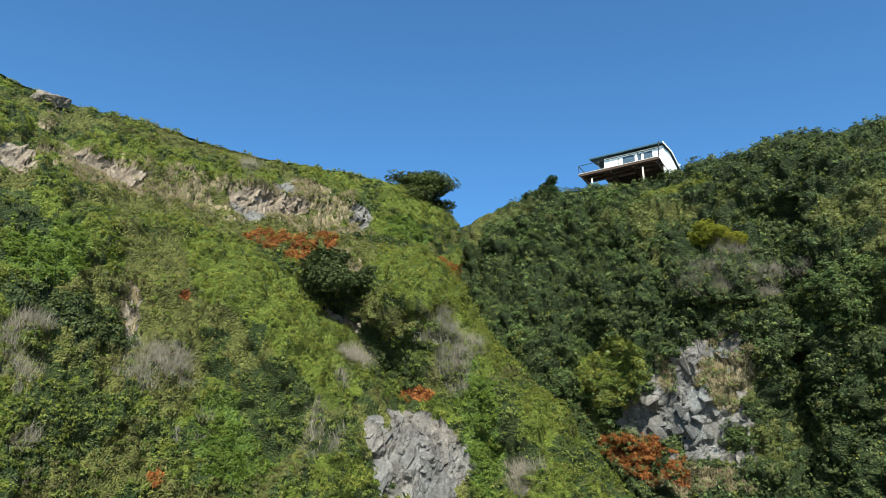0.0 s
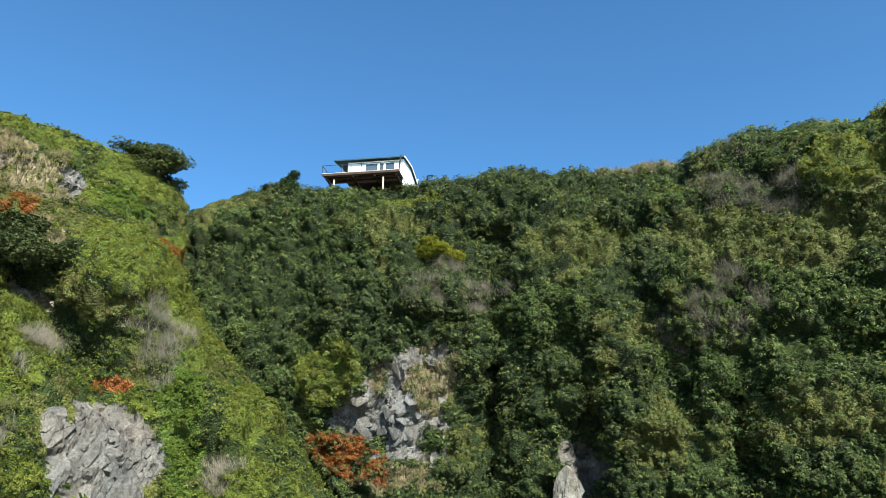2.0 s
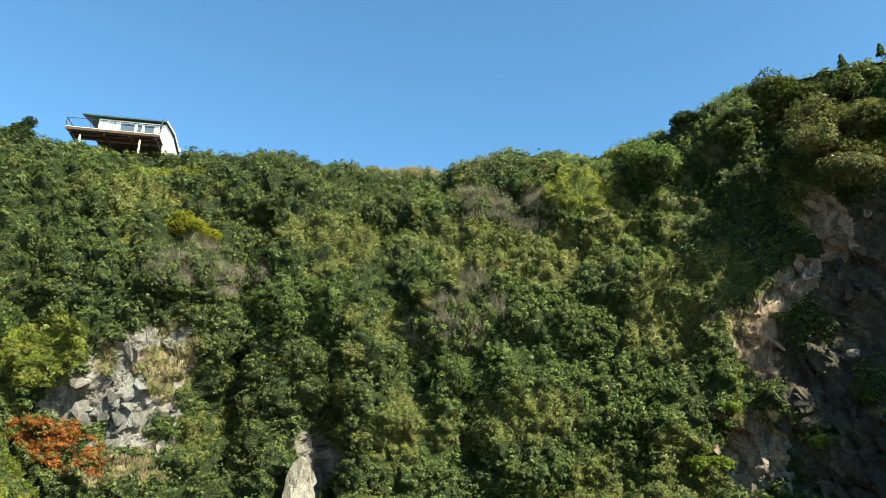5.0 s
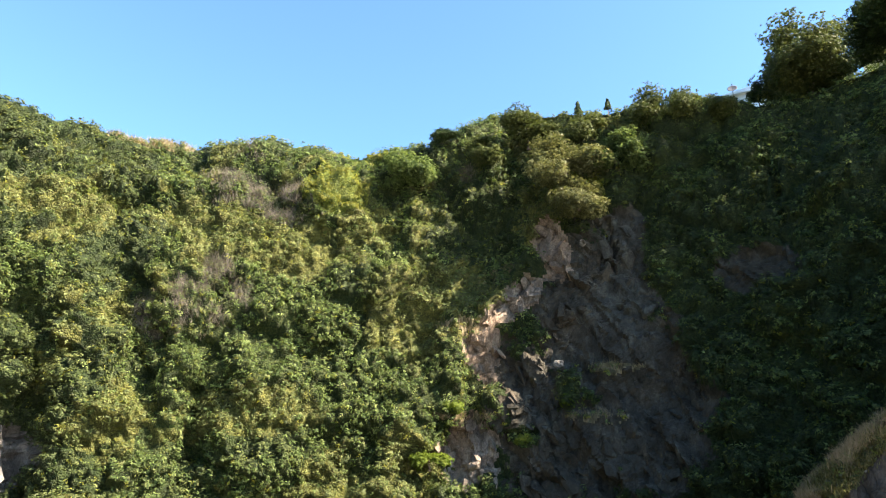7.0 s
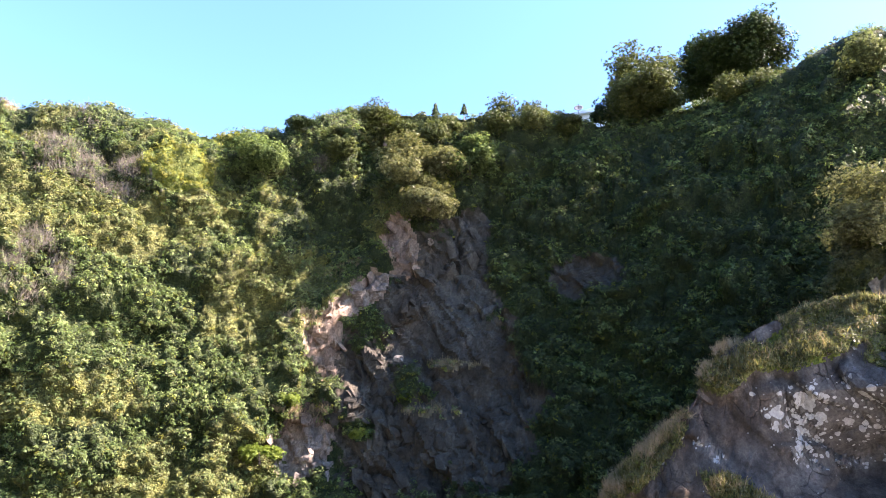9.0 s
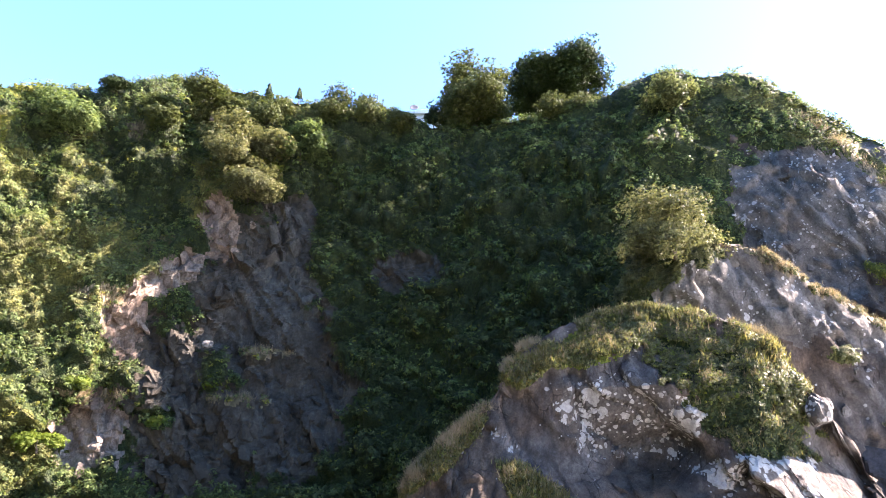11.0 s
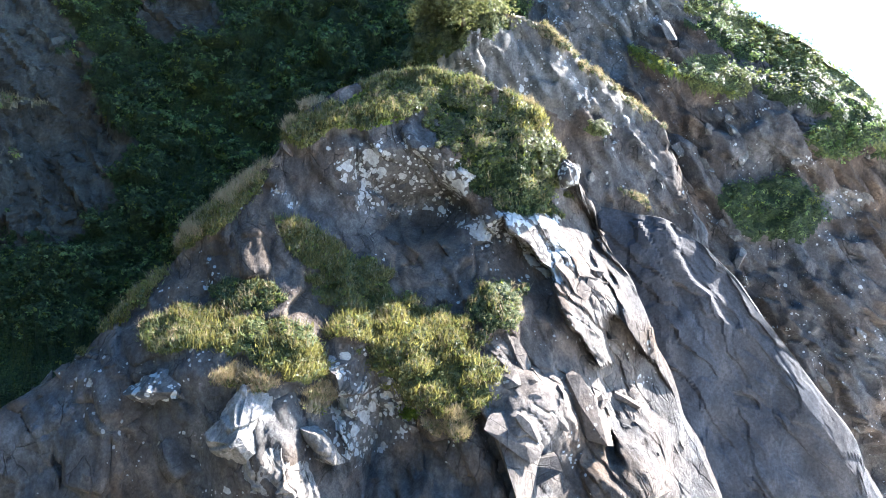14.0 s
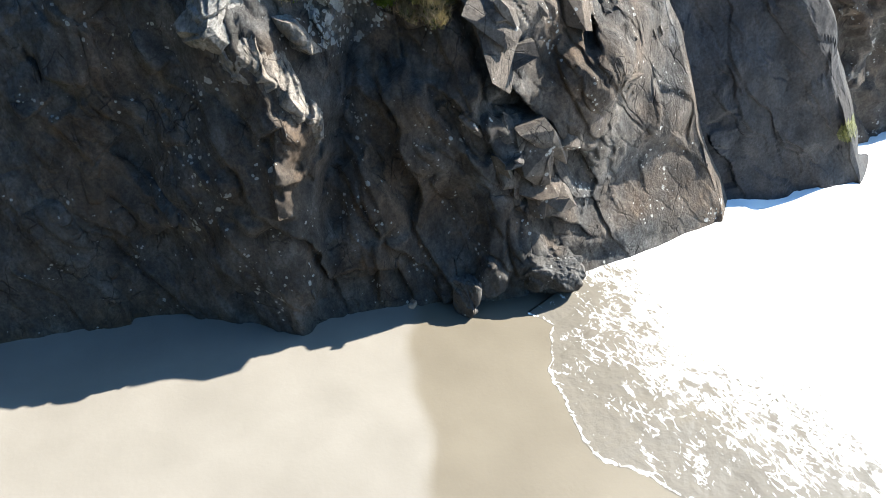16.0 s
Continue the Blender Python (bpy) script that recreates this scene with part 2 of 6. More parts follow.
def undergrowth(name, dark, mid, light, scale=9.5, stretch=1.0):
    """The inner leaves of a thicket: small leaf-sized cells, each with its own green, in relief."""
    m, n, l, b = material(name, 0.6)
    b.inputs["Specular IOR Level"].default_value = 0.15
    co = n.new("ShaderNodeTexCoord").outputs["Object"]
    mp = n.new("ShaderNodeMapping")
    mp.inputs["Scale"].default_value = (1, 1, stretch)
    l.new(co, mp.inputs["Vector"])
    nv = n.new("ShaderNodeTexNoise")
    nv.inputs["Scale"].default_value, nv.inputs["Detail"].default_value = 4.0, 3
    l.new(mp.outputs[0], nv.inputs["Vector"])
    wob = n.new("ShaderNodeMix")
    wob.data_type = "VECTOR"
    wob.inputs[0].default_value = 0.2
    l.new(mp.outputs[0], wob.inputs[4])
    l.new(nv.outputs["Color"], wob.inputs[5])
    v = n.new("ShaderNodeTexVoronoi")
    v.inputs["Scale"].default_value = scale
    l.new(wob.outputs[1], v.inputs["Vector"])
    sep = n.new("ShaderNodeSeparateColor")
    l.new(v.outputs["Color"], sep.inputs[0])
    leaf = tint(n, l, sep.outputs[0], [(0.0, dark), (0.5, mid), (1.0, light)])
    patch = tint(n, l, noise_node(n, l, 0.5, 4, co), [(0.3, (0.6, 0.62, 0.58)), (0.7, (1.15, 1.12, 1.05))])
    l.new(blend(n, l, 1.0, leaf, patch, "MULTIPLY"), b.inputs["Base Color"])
    inv = n.new("ShaderNodeMath")
    inv.operation = "MULTIPLY_ADD"
    inv.inputs[1].default_value, inv.inputs[2].default_value = -1.0, 1.0
    l.new(v.outputs["Distance"], inv.inputs[0])
    add = n.new("ShaderNodeMath")
    add.operation = "ADD"
    l.new(inv.outputs[0], add.inputs[0])
    l.new(sep.outputs[1], add.inputs[1])
    relief(n, l, b, add.outputs[0], 1.0, 0.16)
    return m


# the first two are far darker than their leaves: shade between sprigs as colour
U_leaf = undergrowth("thicket_shaded_green", (0.01, 0.02, 0.006), (0.022, 0.036, 0.009), (0.05, 0.062, 0.017))
U_dark = undergrowth("thicket_shaded_dark", (0.009, 0.017, 0.006), (0.018, 0.03, 0.009), (0.036, 0.052, 0.016))
U_light = undergrowth("thicket_yellow_green", (0.038, 0.057, 0.009), (0.075, 0.1, 0.015), (0.122, 0.145, 0.025), 11.2)
U_olive = undergrowth("thicket_olive", (0.034, 0.04, 0.012), (0.066, 0.073, 0.019), (0.112, 0.115, 0.033), 9.8)
U_bright = undergrowth("thicket_bright", (0.026, 0.046, 0.009), (0.05, 0.08, 0.014), (0.085, 0.12, 0.022), 9.0)
U_russet = undergrowth("thicket_russet", (0.07, 0.022, 0.01), (0.16, 0.05, 0.014), (0.24, 0.1, 0.025), 9.0)
U_twig = undergrowth("thicket_twiggy", (0.024, 0.028, 0.014), (0.05, 0.052, 0.032), (0.09, 0.085, 0.062), 6.0, 0.25)
U_dry = undergrowth("thicket_dry_grass", (0.055, 0.05, 0.026), (0.11, 0.093, 0.055), (0.2, 0.165, 0.11), 7.0, 0.4)

KINDS = ("leaf", "dark", "light", "olive", "bright", "russet", "dry", "twig", "rock", "shale", "sea_rock", "slab", "head")


# ---- ground sheet, sea ----
def mesh_object(name, verts, faces, mats, smooth_=True, index=None):
    me = bpy.data.meshes.new(name)
    nv, nf, k = len(verts), len(faces), faces.shape[1]
    me.vertices.add(nv)
    me.vertices.foreach_set("co", np.ascontiguousarray(verts, np.float32).ravel())
    me.loops.add(nf * k)
    me.loops.foreach_set("vertex_index", np.ascontiguousarray(faces, np.int32).ravel())
    me.polygons.add(nf)
    me.polygons.foreach_set("loop_start", np.arange(0, nf * k, k, dtype=np.int32))
    me.polygons.foreach_set("loop_total", np.full(nf, k, np.int32))
    me.polygons.foreach_set("use_smooth", np.full(nf, smooth_, bool))
    for m in mats:
        me.materials.append(m)
    if index is not None:
        me.polygons.foreach_set("material_index", np.ascontiguousarray(index, np.int32))
    me.update()
    me.validate()
    return new(name, me)


def grid_faces(nr, nc):
    i = np.arange((nr - 1) * (nc - 1))
    a = (i // (nc - 1)) * nc + i % (nc - 1)
    return np.stack([a, a + 1, a + nc + 1, a + nc], 1)


def disc_sheet(name, radii, az0, az1, naz, height, mat):
    az = np.linspace(az0, az1, naz)
    R, A = np.meshgrid(radii, az, indexing="ij")
    P = polar(A.ravel(), R.ravel(), 0 * R.ravel())
    P[:, 2] = height(P, A.ravel(), R.ravel())
    f = grid_faces(len(radii), naz)[:, ::-1]
    return mesh_object(name, P, f, [mat])


M_sand, n_, l_, b_ = material("beach_sand", 0.9)
co_ = n_.new("ShaderNodeTexCoord").outputs["Object"]
sand_ = tint(n_, l_, noise_node(n_, l_, 0.25, 6, co_), [(0.3, (0.142, 0.13, 0.109)), (0.7, (0.172, 0.159, 0.135))])
grain_ = tint(n_, l_, noise_node(n_, l_, 40, 3, co_), [(0.3, (0.86, 0.86, 0.86)), (0.7, (1.1, 1.1, 1.1))])
dry_ = blend(n_, l_, 1.0, sand_, grain_, "MULTIPLY")
wet_at = n_.new("ShaderNodeAttribute")
wet_at.attribute_name = "wet"
l_.new(blend(n_, l_, wet_at.outputs["Fac"], dry_, blend(n_, l_, 1.0, dry_, (0.74, 0.7, 0.62), "MULTIPLY")), b_.inputs["Base Color"])
l_.new(tint(n_, l_, wet_at.outputs["Fac"], [(0, (0.9, 0.9, 0.9)), (1, (0.45, 0.45, 0.45))]), b_.inputs["Roughness"])
relief(n_, l_, b_, noise_node(n_, l_, 6, 6, co_), 0.2, 0.03)

M_sea, n_, l_, b_ = material("foaming_sea", 0.12)
co_ = n_.new("ShaderNodeTexCoord").outputs["Object"]
far_ = n_.new("ShaderNodeAttribute")
far_.attribute_name = "offshore"
shore_ = n_.new("ShaderNodeMapping")
shore_.inputs["Rotation"].default_value = (0, 0, radians(-25))
shore_.inputs["Scale"].default_value = (1.0, 1.7, 1.0)
l_.new(co_, shore_.inputs["Vector"])
lace_ = n_.new("ShaderNodeTexNoise")
lace_.noise_type = "RIDGED_MULTIFRACTAL"
lace_.inputs["Scale"].default_value, lace_.inputs["Detail"].default_value = 0.75, 7
lace_.inputs["Roughness"].default_value, lace_.inputs["Distortion"].default_value = 0.6, 0.9
l_.new(shore_.outputs[0], lace_.inputs["Vector"])
ma_ = n_.new("ShaderNodeMath")
ma_.operation = "MULTIPLY_ADD"
ma_.inputs[1].default_value = 0.9
l_.new(lace_.outputs["Fac"], ma_.inputs[0])
l_.new(far_.outputs["Fac"], ma_.inputs[2])
mb_ = n_.new("ShaderNodeMath")
mb_.operation = "MULTIPLY_ADD"
mb_.inputs[1].default_value = 0.5
l_.new(noise_node(n_, l_, 1.6, 8, co_, 0.7), mb_.inputs[0])
l_.new(ma_.outputs[0], mb_.inputs[2])
# net of thin foam lines left by the last wave
warp_ = n_.new("ShaderNodeTexNoise")
warp_.inputs["Scale"].default_value, warp_.inputs["Detail"].default_value = 0.7, 5
l_.new(shore_.outputs[0], warp_.inputs["Vector"])
bent_ = n_.new("ShaderNodeMix")
bent_.data_type = "VECTOR"
bent_.inputs[0].default_value = 0.6
l_.new(shore_.outputs[0], bent_.inputs[4])
l_.new(warp_.outputs["Color"], bent_.inputs[5])
total_ = mb_
for scale_, wide_, much_ in ((3.6, 0.11, 0.36), (8.5, 0.16, 0.26)):
    v_ = n_.new("ShaderNodeTexVoronoi")
    v_.feature = "DISTANCE_TO_EDGE"
    v_.inputs["Scale"].default_value = scale_
    l_.new(bent_.outputs[1], v_.inputs["Vector"])
    web_ = tint(n_, l_, v_.outputs["Distance"], [(0.0, (1, 1, 1)), (wide_, (0, 0, 0))])
    web_ = blend(n_, l_, 1.0, web_, tint(n_, l_, noise_node(n_, l_, 0.6, 6, co_, 0.7), [(0.36, (0, 0, 0)), (0.56, (1, 1, 1))]), "MULTIPLY")
    mc_ = n_.new("ShaderNodeMath")
    mc_.operation = "MULTIPLY_ADD"
    mc_.inputs[1].default_value = much_
    l_.new(web_, mc_.inputs[0])
    l_.new(total_.outputs[0], mc_.inputs[2])
    total_ = mc_
mb_ = total_
foam_ = tint(n_, l_, mb_.outputs[0], [(0.52, (0, 0, 0)), (0.76, (1, 1, 1))])
l_.new(blend(n_, l_, foam_, (0.125, 0.114, 0.094), (0.82, 0.83, 0.82)), b_.inputs["Base Color"])
l_.new(tint(n_, l_, foam_, [(0, (0.12, 0.12, 0.12)), (1, (0.7, 0.7, 0.7))]), b_.inputs["Roughness"])
relief(n_, l_, b_, noise_node(n_, l_, 1.3, 6, co_), 0.5, 0.2)

# sand: one sheet from below the camera to the horizon, sloping down to the sea
def sand_height(P, A, R):
    sea = (P[:, 0] * 0.35 - P[:, 1] * 0.94) - 14
    return -0.03 * np.clip(sea, 0, 200) + 0.05 * soft_noise(P * 0.12)


ground = tagged(disc_sheet("ground", np.concatenate([[0, 4, 8, 12], np.arange(14, 40, 0.5), [42, 48, 56, 70, 100, 160, 300, 700, 1500, 4200.0]]), 0, 360, 541, sand_height, M_sand),
                "smooth tan beach sand below the cliffs", "sand", kind="structure")
# sand still wet from the last wave
spot = np.zeros(len(ground.data.vertices) * 3, np.float32)
ground.data.vertices.foreach_get("co", spot)
spot = spot.reshape(-1, 3).astype(float)
line = -spot[:, 0] * 0.308 - spot[:, 1] * 0.952 + 0.7 * soft_noise(spot * 0.15, 61) + 0.25 * rough(spot * 0.6, 3, 62)
ground.data.attributes.new("wet", "FLOAT", "POINT").data.foreach_set("value", smooth(line, 0.6, 1.4).astype(np.float32))


def sea_sheet():
    """Swash and breakers: its shoreline is a wandering curve, beyond it foam grows with the distance out; its white
    includes painted sun glare.
    """
    u = np.concatenate([np.linspace(0, 6, 60), np.linspace(6.2, 40, 90), np.geomspace(41, 4200, 40)])
    s = np.linspace(0, 1, 260)
    key = np.array([(0, 46, -25), (0.06, 29.5, -21.5), (0.12, 26.4, -15.2), (0.18, 25.6, -16.4), (0.24, 22.9, -14.7), (0.3, 20, -14.4), (0.36, 17.4, -14.2), (0.45, 15, -16.4), (0.6, 3, -20), (0.75, -20, -26), (1, -90, -30)]).T
    x, y = np.interp(s, key[0], key[1]), np.interp(s, key[0], key[2])
    q = np.stack([x, y, 0 * x], 1)
    x = x + 0.45 * rough(q * 0.6, 4, 5)
    y = y + 0.35 * rough(q * 0.6 + 9, 4, 8)
    way = np.array([0.42, -0.91])
    X = x[None] + way[0] * u[:, None]
    Y = y[None] + way[1] * u[:, None]
    # fan out far away, so that the sea fills its side of the horizon
    side = (s - 0.35)[None] * np.clip(u - 40, 0, None)[:, None] * 2.6
    X, Y = X - side * 0.91, Y - side * 0.42
    P = np.stack([X, Y, 0 * X], -1).reshape(-1, 3)
    d = np.repeat(u, len(s))
    P[:, 2] = sand_height(P, None, None) - 0.03 + 0.042 * smooth(d, 0.0, 0.2) + 0.08 * smooth(d, 0.5, 4) * (1 + 0.8 * rough(P * 0.5, 4, 3)) + 0.035 * np.clip(d, 0, 200)
    P[:, 2] += 0.35 * smooth(d, 8, 14) * (0.5 + soft_noise(P * np.array([0.25, 0.25, 0]), 4))
    ob = mesh_object("sea", P, grid_faces(len(u), len(s)), [M_sea])
    a = ob.data.attributes.new("offshore", "FLOAT", "POINT")
    lip = np.exp(-((d - 0.24) / 0.1) ** 2) * 0.6
    a.data.foreach_set("value", (np.clip(d / 18.5, 0, 1) * 1.25 + lip - 0.28).astype(np.float32))
    return tagged(ob, "white foaming surf running up the beach", "sea", kind="structure")


sea_sheet()

# ---- landforms: sheets laid by azimuth, distance and height round the cove ----
def normals_of(P):
    du = np.gradient(P, axis=1)
    dv = np.gradient(P, axis=0)
    n = np.cross(du, dv)
    return n / np.maximum(np.linalg.norm(n, axis=2, keepdims=True), 1e-9)


def ellipses(az, z, P, rows, span, ragged=0.3, seed=30):
    """The last kind of cover that reaches each place, from rows of kind, azimuth, height, half width (degrees), half height (metres), lean."""
    out = np.zeros(len(az), int)
    wob = 1.4 * ragged * rough(P * 0.5, 4, seed) + ragged * rough(P * 1.7, 4, seed + 9)
    thin = rough(P * np.array([1.5, 1.5, 0.45]), 3, seed + 14)
    patchy = rough(P * 1.1, 3, seed + 18)
    for kind, a, h, da, dz, lean in rows:
        mx, my = (az - a) * span, z - h
        c, s = math.cos(radians(lean)), math.sin(radians(lean))
        x, y = (c * mx + s * my) / (da * span), (-s * mx + c * my) / dz
        inside = x * x + y * y + wob < 1
        if kind == "twig":
            inside = (x * x + y * y + 2.2 * wob < 1) & (thin > 0.15)
        if kind in ("russet", "dry"):
            inside &= patchy > -0.3
        out[inside] = KINDS.index(kind) + 1
    return out - 1


def bulges(az, z, rows, span=0.95):
    out = 0 * az
    for a, h, da, dz, amp, lean in rows:
        mx, my = (az - a) * span, z - h
        c, s = math.cos(radians(lean)), math.sin(radians(lean))
        x, y = (c * mx + s * my) / (da * span), (-s * mx + c * my) / dz
        out = out + amp * np.exp(-(x * x + y * y))
    return out


def clumps(P, scale=1.0, seed=50):
    """How far a canopy stands off the soil: rounded bushes of three sizes."""
    q = P + 0.6 * np.stack([rough(P * 0.4, 2, seed + 20), rough(P * 0.4, 2, seed + 23), rough(P * 0.4, 2, seed + 26)], 1)
    a, _, ta = cells(q / (4.2 * scale), seed)
    b, _, tb = cells(q / (1.9 * scale), seed + 5)
    c, _, tc = cells(q / (0.8 * scale), seed + 11)
    big = np.clip(1 - a * a * 1.5, -0.3, 1) * (0.3 + 0.9 * ta)
    mid = np.clip(1 - b * b * 1.7, -0.3, 1) * (0.4 + 0.8 * tb)
    small = np.clip(1 - c * c * 1.8, -0.2, 1) * (0.5 + 0.6 * tc)
    return (1.2 * big + 1.35 * mid + 0.95 * small - 1.15) * scale, np.clip(1 - c * c * 2.4, 0, 1)


LONG = np.array([-0.19, -0.52, -0.83])
ACROSS = np.array([0.93, -0.36, 0.02])
THIRD = np.cross(LONG, ACROSS)


def slabs(P, size, seed, ramp):
    """One size of broken rock: each piece has its own offset and its own tilt."""
    q = np.stack([P @ LONG / (2.1 * size), P @ ACROSS / size, P @ THIRD / (0.8 * size)], 1)
    c = np.floor(q).astype(np.int64)
    best = np.full(len(q), 9.0)
    second = np.full(len(q), 9.0)
    high = np.zeros(len(q))
    other = np.zeros(len(q))
    for a in (-1, 0, 1):
        for b in (-1, 0, 1):
            for d in (-1, 0, 1):
                i, j, k = c[:, 0] + a, c[:, 1] + b, c[:, 2] + d
                rnd = [lattice(i, j, k, seed + m) for m in range(7)]
                off = q - np.stack([i + rnd[0], j + rnd[1], k + rnd[2]], 1)
                e = np.abs(off[:, 0]) * 0.8 + np.abs(off[:, 1]) * 0.7 + np.abs(off[:, 2])
                own = rnd[3] - 0.5 + 1.7 * ((rnd[4] - 0.5) * off[:, 0] + (rnd[5] - 0.5) * off[:, 1] + (rnd[6] - 0.5) * off[:, 2])
                near, mid = e < best, (e >= best) & (e < second)
                other = np.where(near, high, np.where(mid, own, other))
                second = np.where(near, best, np.where(mid, e, second))
                high = np.where(near, own, high)
                best = np.where(near, e, best)
    # neighbouring pieces meet in a short ramp, not in a step
    w = 0.5 * (1 - smooth(second - best, 0, ramp))
    return high * (1 - w) + other * w, second - best


def crags(P, seed=70, step=1.0, fine=1.0):
    """Broken, bedded rock relief in four sizes; fine weighs the smaller ones."""
    q = P + 0.35 * np.stack([rough(P * 0.5, 3, seed + 31), rough(P * 0.5, 3, seed + 33), rough(P * 0.5, 3, seed + 35)], 1)
    a, ea = slabs(q, 3.0 * step, seed, 0.05)
    b, eb = slabs(q, 1.2 * step, seed + 10, 0.09)
    c, ec = slabs(q, 0.5 * step, seed + 20, 0.2)
    soft = smooth(rough(P * 0.25, 3, seed + 51), -0.5, 0.6)
    crack = 0.35 * (1 - smooth(ea, 0, 0.1)) + 0.2 * (1 - smooth(eb, 0, 0.14))
    out = 2.0 * a + fine * (0.95 * b * (0.5 + 0.5 * soft) + 0.42 * c * (0.3 + 0.7 * soft)) - crack
    return (out + 0.4 * rough(P * 0.3, 3, seed + 17) + 0.09 * rough(P * 2.6, 3, seed + 27)) * step


SHEETS = {}


def landform(name, P, AZ, zones, default, label, rock_mats, veg=1.0, rock=1.0, blockiness=1.0, span=1.0, ragged=0.3, brow=None, fine=1.0, level=False):
    """Turns a smooth sheet into ground with bushes and crags, by the kinds of cover on it."""
    nr, nc = P.shape[:2]
    # relief stands out along the broad shape, not along each broken edge
    broad = P.copy()
    for _ in range(10):
        broad[1:-1, 1:-1] = (broad[2:, 1:-1] + broad[:-2, 1:-1] + broad[1:-1, 2:] + broad[1:-1, :-2] + broad[1:-1, 1:-1]) / 5
    n = normals_of(broad).reshape(-1, 3)
    flat = P.reshape(-1, 3)
    if level:
        # blocks of this face stand straight out into the cove
        n = -flat * np.array([1, 1, 0]) / np.maximum(np.hypot(flat[:, 0], flat[:, 1]), 1)[:, None]
    az, z = AZ.ravel(), flat[:, 2].copy()
    kind = ellipses(az, z, flat, zones, span, ragged)
    if isinstance(default, str):
        kind[kind < 0] = KINDS.index(default)
    else:
        kind = np.where(kind < 0, default(az, z, flat), kind)
    bare = np.isin(kind, [KINDS.index(k) for k in ("rock", "shale", "sea_rock", "slab", "head")])
    low = np.isin(kind, [KINDS.index("dry"), KINDS.index("russet"), KINDS.index("twig")])
    g = bare.astype(float).reshape(nr, nc)
    lo = low.astype(float).reshape(nr, nc)
    for _ in range(4):
        g, lo = ((m + np.roll(m, 1, 0) + np.roll(m, -1, 0) + np.roll(m, 1, 1) + np.roll(m, -1, 1)) / 5 for m in (g, lo))
    g, lo = g.ravel(), lo.ravel()
    stand, tuft = clumps(flat)
    if callable(veg):
        veg = veg(az)
    crag = crags(flat, step=blockiness, fine=fine(az) if callable(fine) else fine) * (rock(az) if callable(rock) else rock)
    move = (1 - g) * (stand * veg * (1 - 0.55 * lo)) + g * (crag - 0.3)
    # where grass covers broken ground the rock beneath still shows in its shape
    move = move + (1 - g) * lo * 0.5 * crag
    keep = smooth(z, -1.0, 0.6)
    if brow is not None:
        keep = keep * np.repeat(np.interp(np.arange(nr), [brow - 26, brow - 3, brow + 3], [1.0, 0.4, 0.15]), nc)
    out = flat + n * move[:, None] * keep[:, None]
    f = grid_faces(nr, nc)
    kf = kind[f[:, 0]]
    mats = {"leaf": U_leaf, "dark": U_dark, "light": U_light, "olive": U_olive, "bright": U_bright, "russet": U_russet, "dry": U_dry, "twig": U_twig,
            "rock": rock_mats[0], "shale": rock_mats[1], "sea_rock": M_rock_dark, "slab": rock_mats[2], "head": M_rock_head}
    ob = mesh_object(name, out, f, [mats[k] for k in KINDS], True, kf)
    ob.data.polygons.foreach_set("use_smooth", ~np.isin(kf, [KINDS.index(k) for k in ("rock", "shale", "slab")]))
    tagged(ob, label, "cliff", kind="structure")
    SHEETS[name] = (out, f, kf, stand, tuft)
    return ob


def columns(a, b, step):
    return np.linspace(a, b, int((b - a) / step) + 1)


def rows_of(parts):
    return np.concatenate([np.linspace(a, b, n, endpoint=False) for a, b, n in parts] + [[parts[-1][1]]])


# the wide bowl and the headland: azimuth, then distances of foot, lower face, upper face and crest, then the crest's height
BOWL_WEST = [(-2, 60, 66, 70, 79, 51), (4, 58, 64, 66.5, 73, 54), (10, 56, 61, 64, 70, 54), (20, 55, 59, 62, 67, 54), (30, 54, 58, 60.5, 64, 53.8),
             (36, 54, 57.5, 60, 65, 53.4), (42, 54, 57.5, 60, 66, 53.8), (50, 53, 57, 59, 62.5, 53.6), (58, 53, 56.8, 59, 62.7, 53.6), (64, 54, 57.2, 59.2, 62.4, 54.2)]
BOWL_EAST = [(69, 57.6, 60, 62, 64.2, 58.1), (72, 56.8, 59, 61, 63.5, 58.8), (80, 54.5, 57, 59, 62, 57.6), (86, 53, 55.5, 57.5, 61, 56.2), (92, 51.5, 54, 56.5, 60.5, 54.4),
             (100, 50, 52.5, 55, 59.5, 54.8), (106, 49.5, 52, 54.5, 59, 54.8), (112, 49.5, 52.5, 55, 58.5, 56.6), (118, 49.5, 53, 55.5, 60, 55.6), (121, 49.5, 52.5, 55, 60, 53)]
HEADLAND = [(123.6, 48.5, 52, 54, 60, 50.2), (126.3, 49, 52.5, 55, 60, 46.9), (129, 50, 53, 56, 60, 42), (132, 51, 54, 57, 60, 39.9), (135.5, 53, 55, 58, 60.5, 38.2),
            (139.5, 55, 57, 59.5, 61, 33.5), (141, 57, 58.5, 60.5, 62, 31.2), (143.5, 61, 62, 63, 64, 22), (145.5, 64, 64.5, 65, 66, 8), (150, 66, 67, 68, 69, -3)]


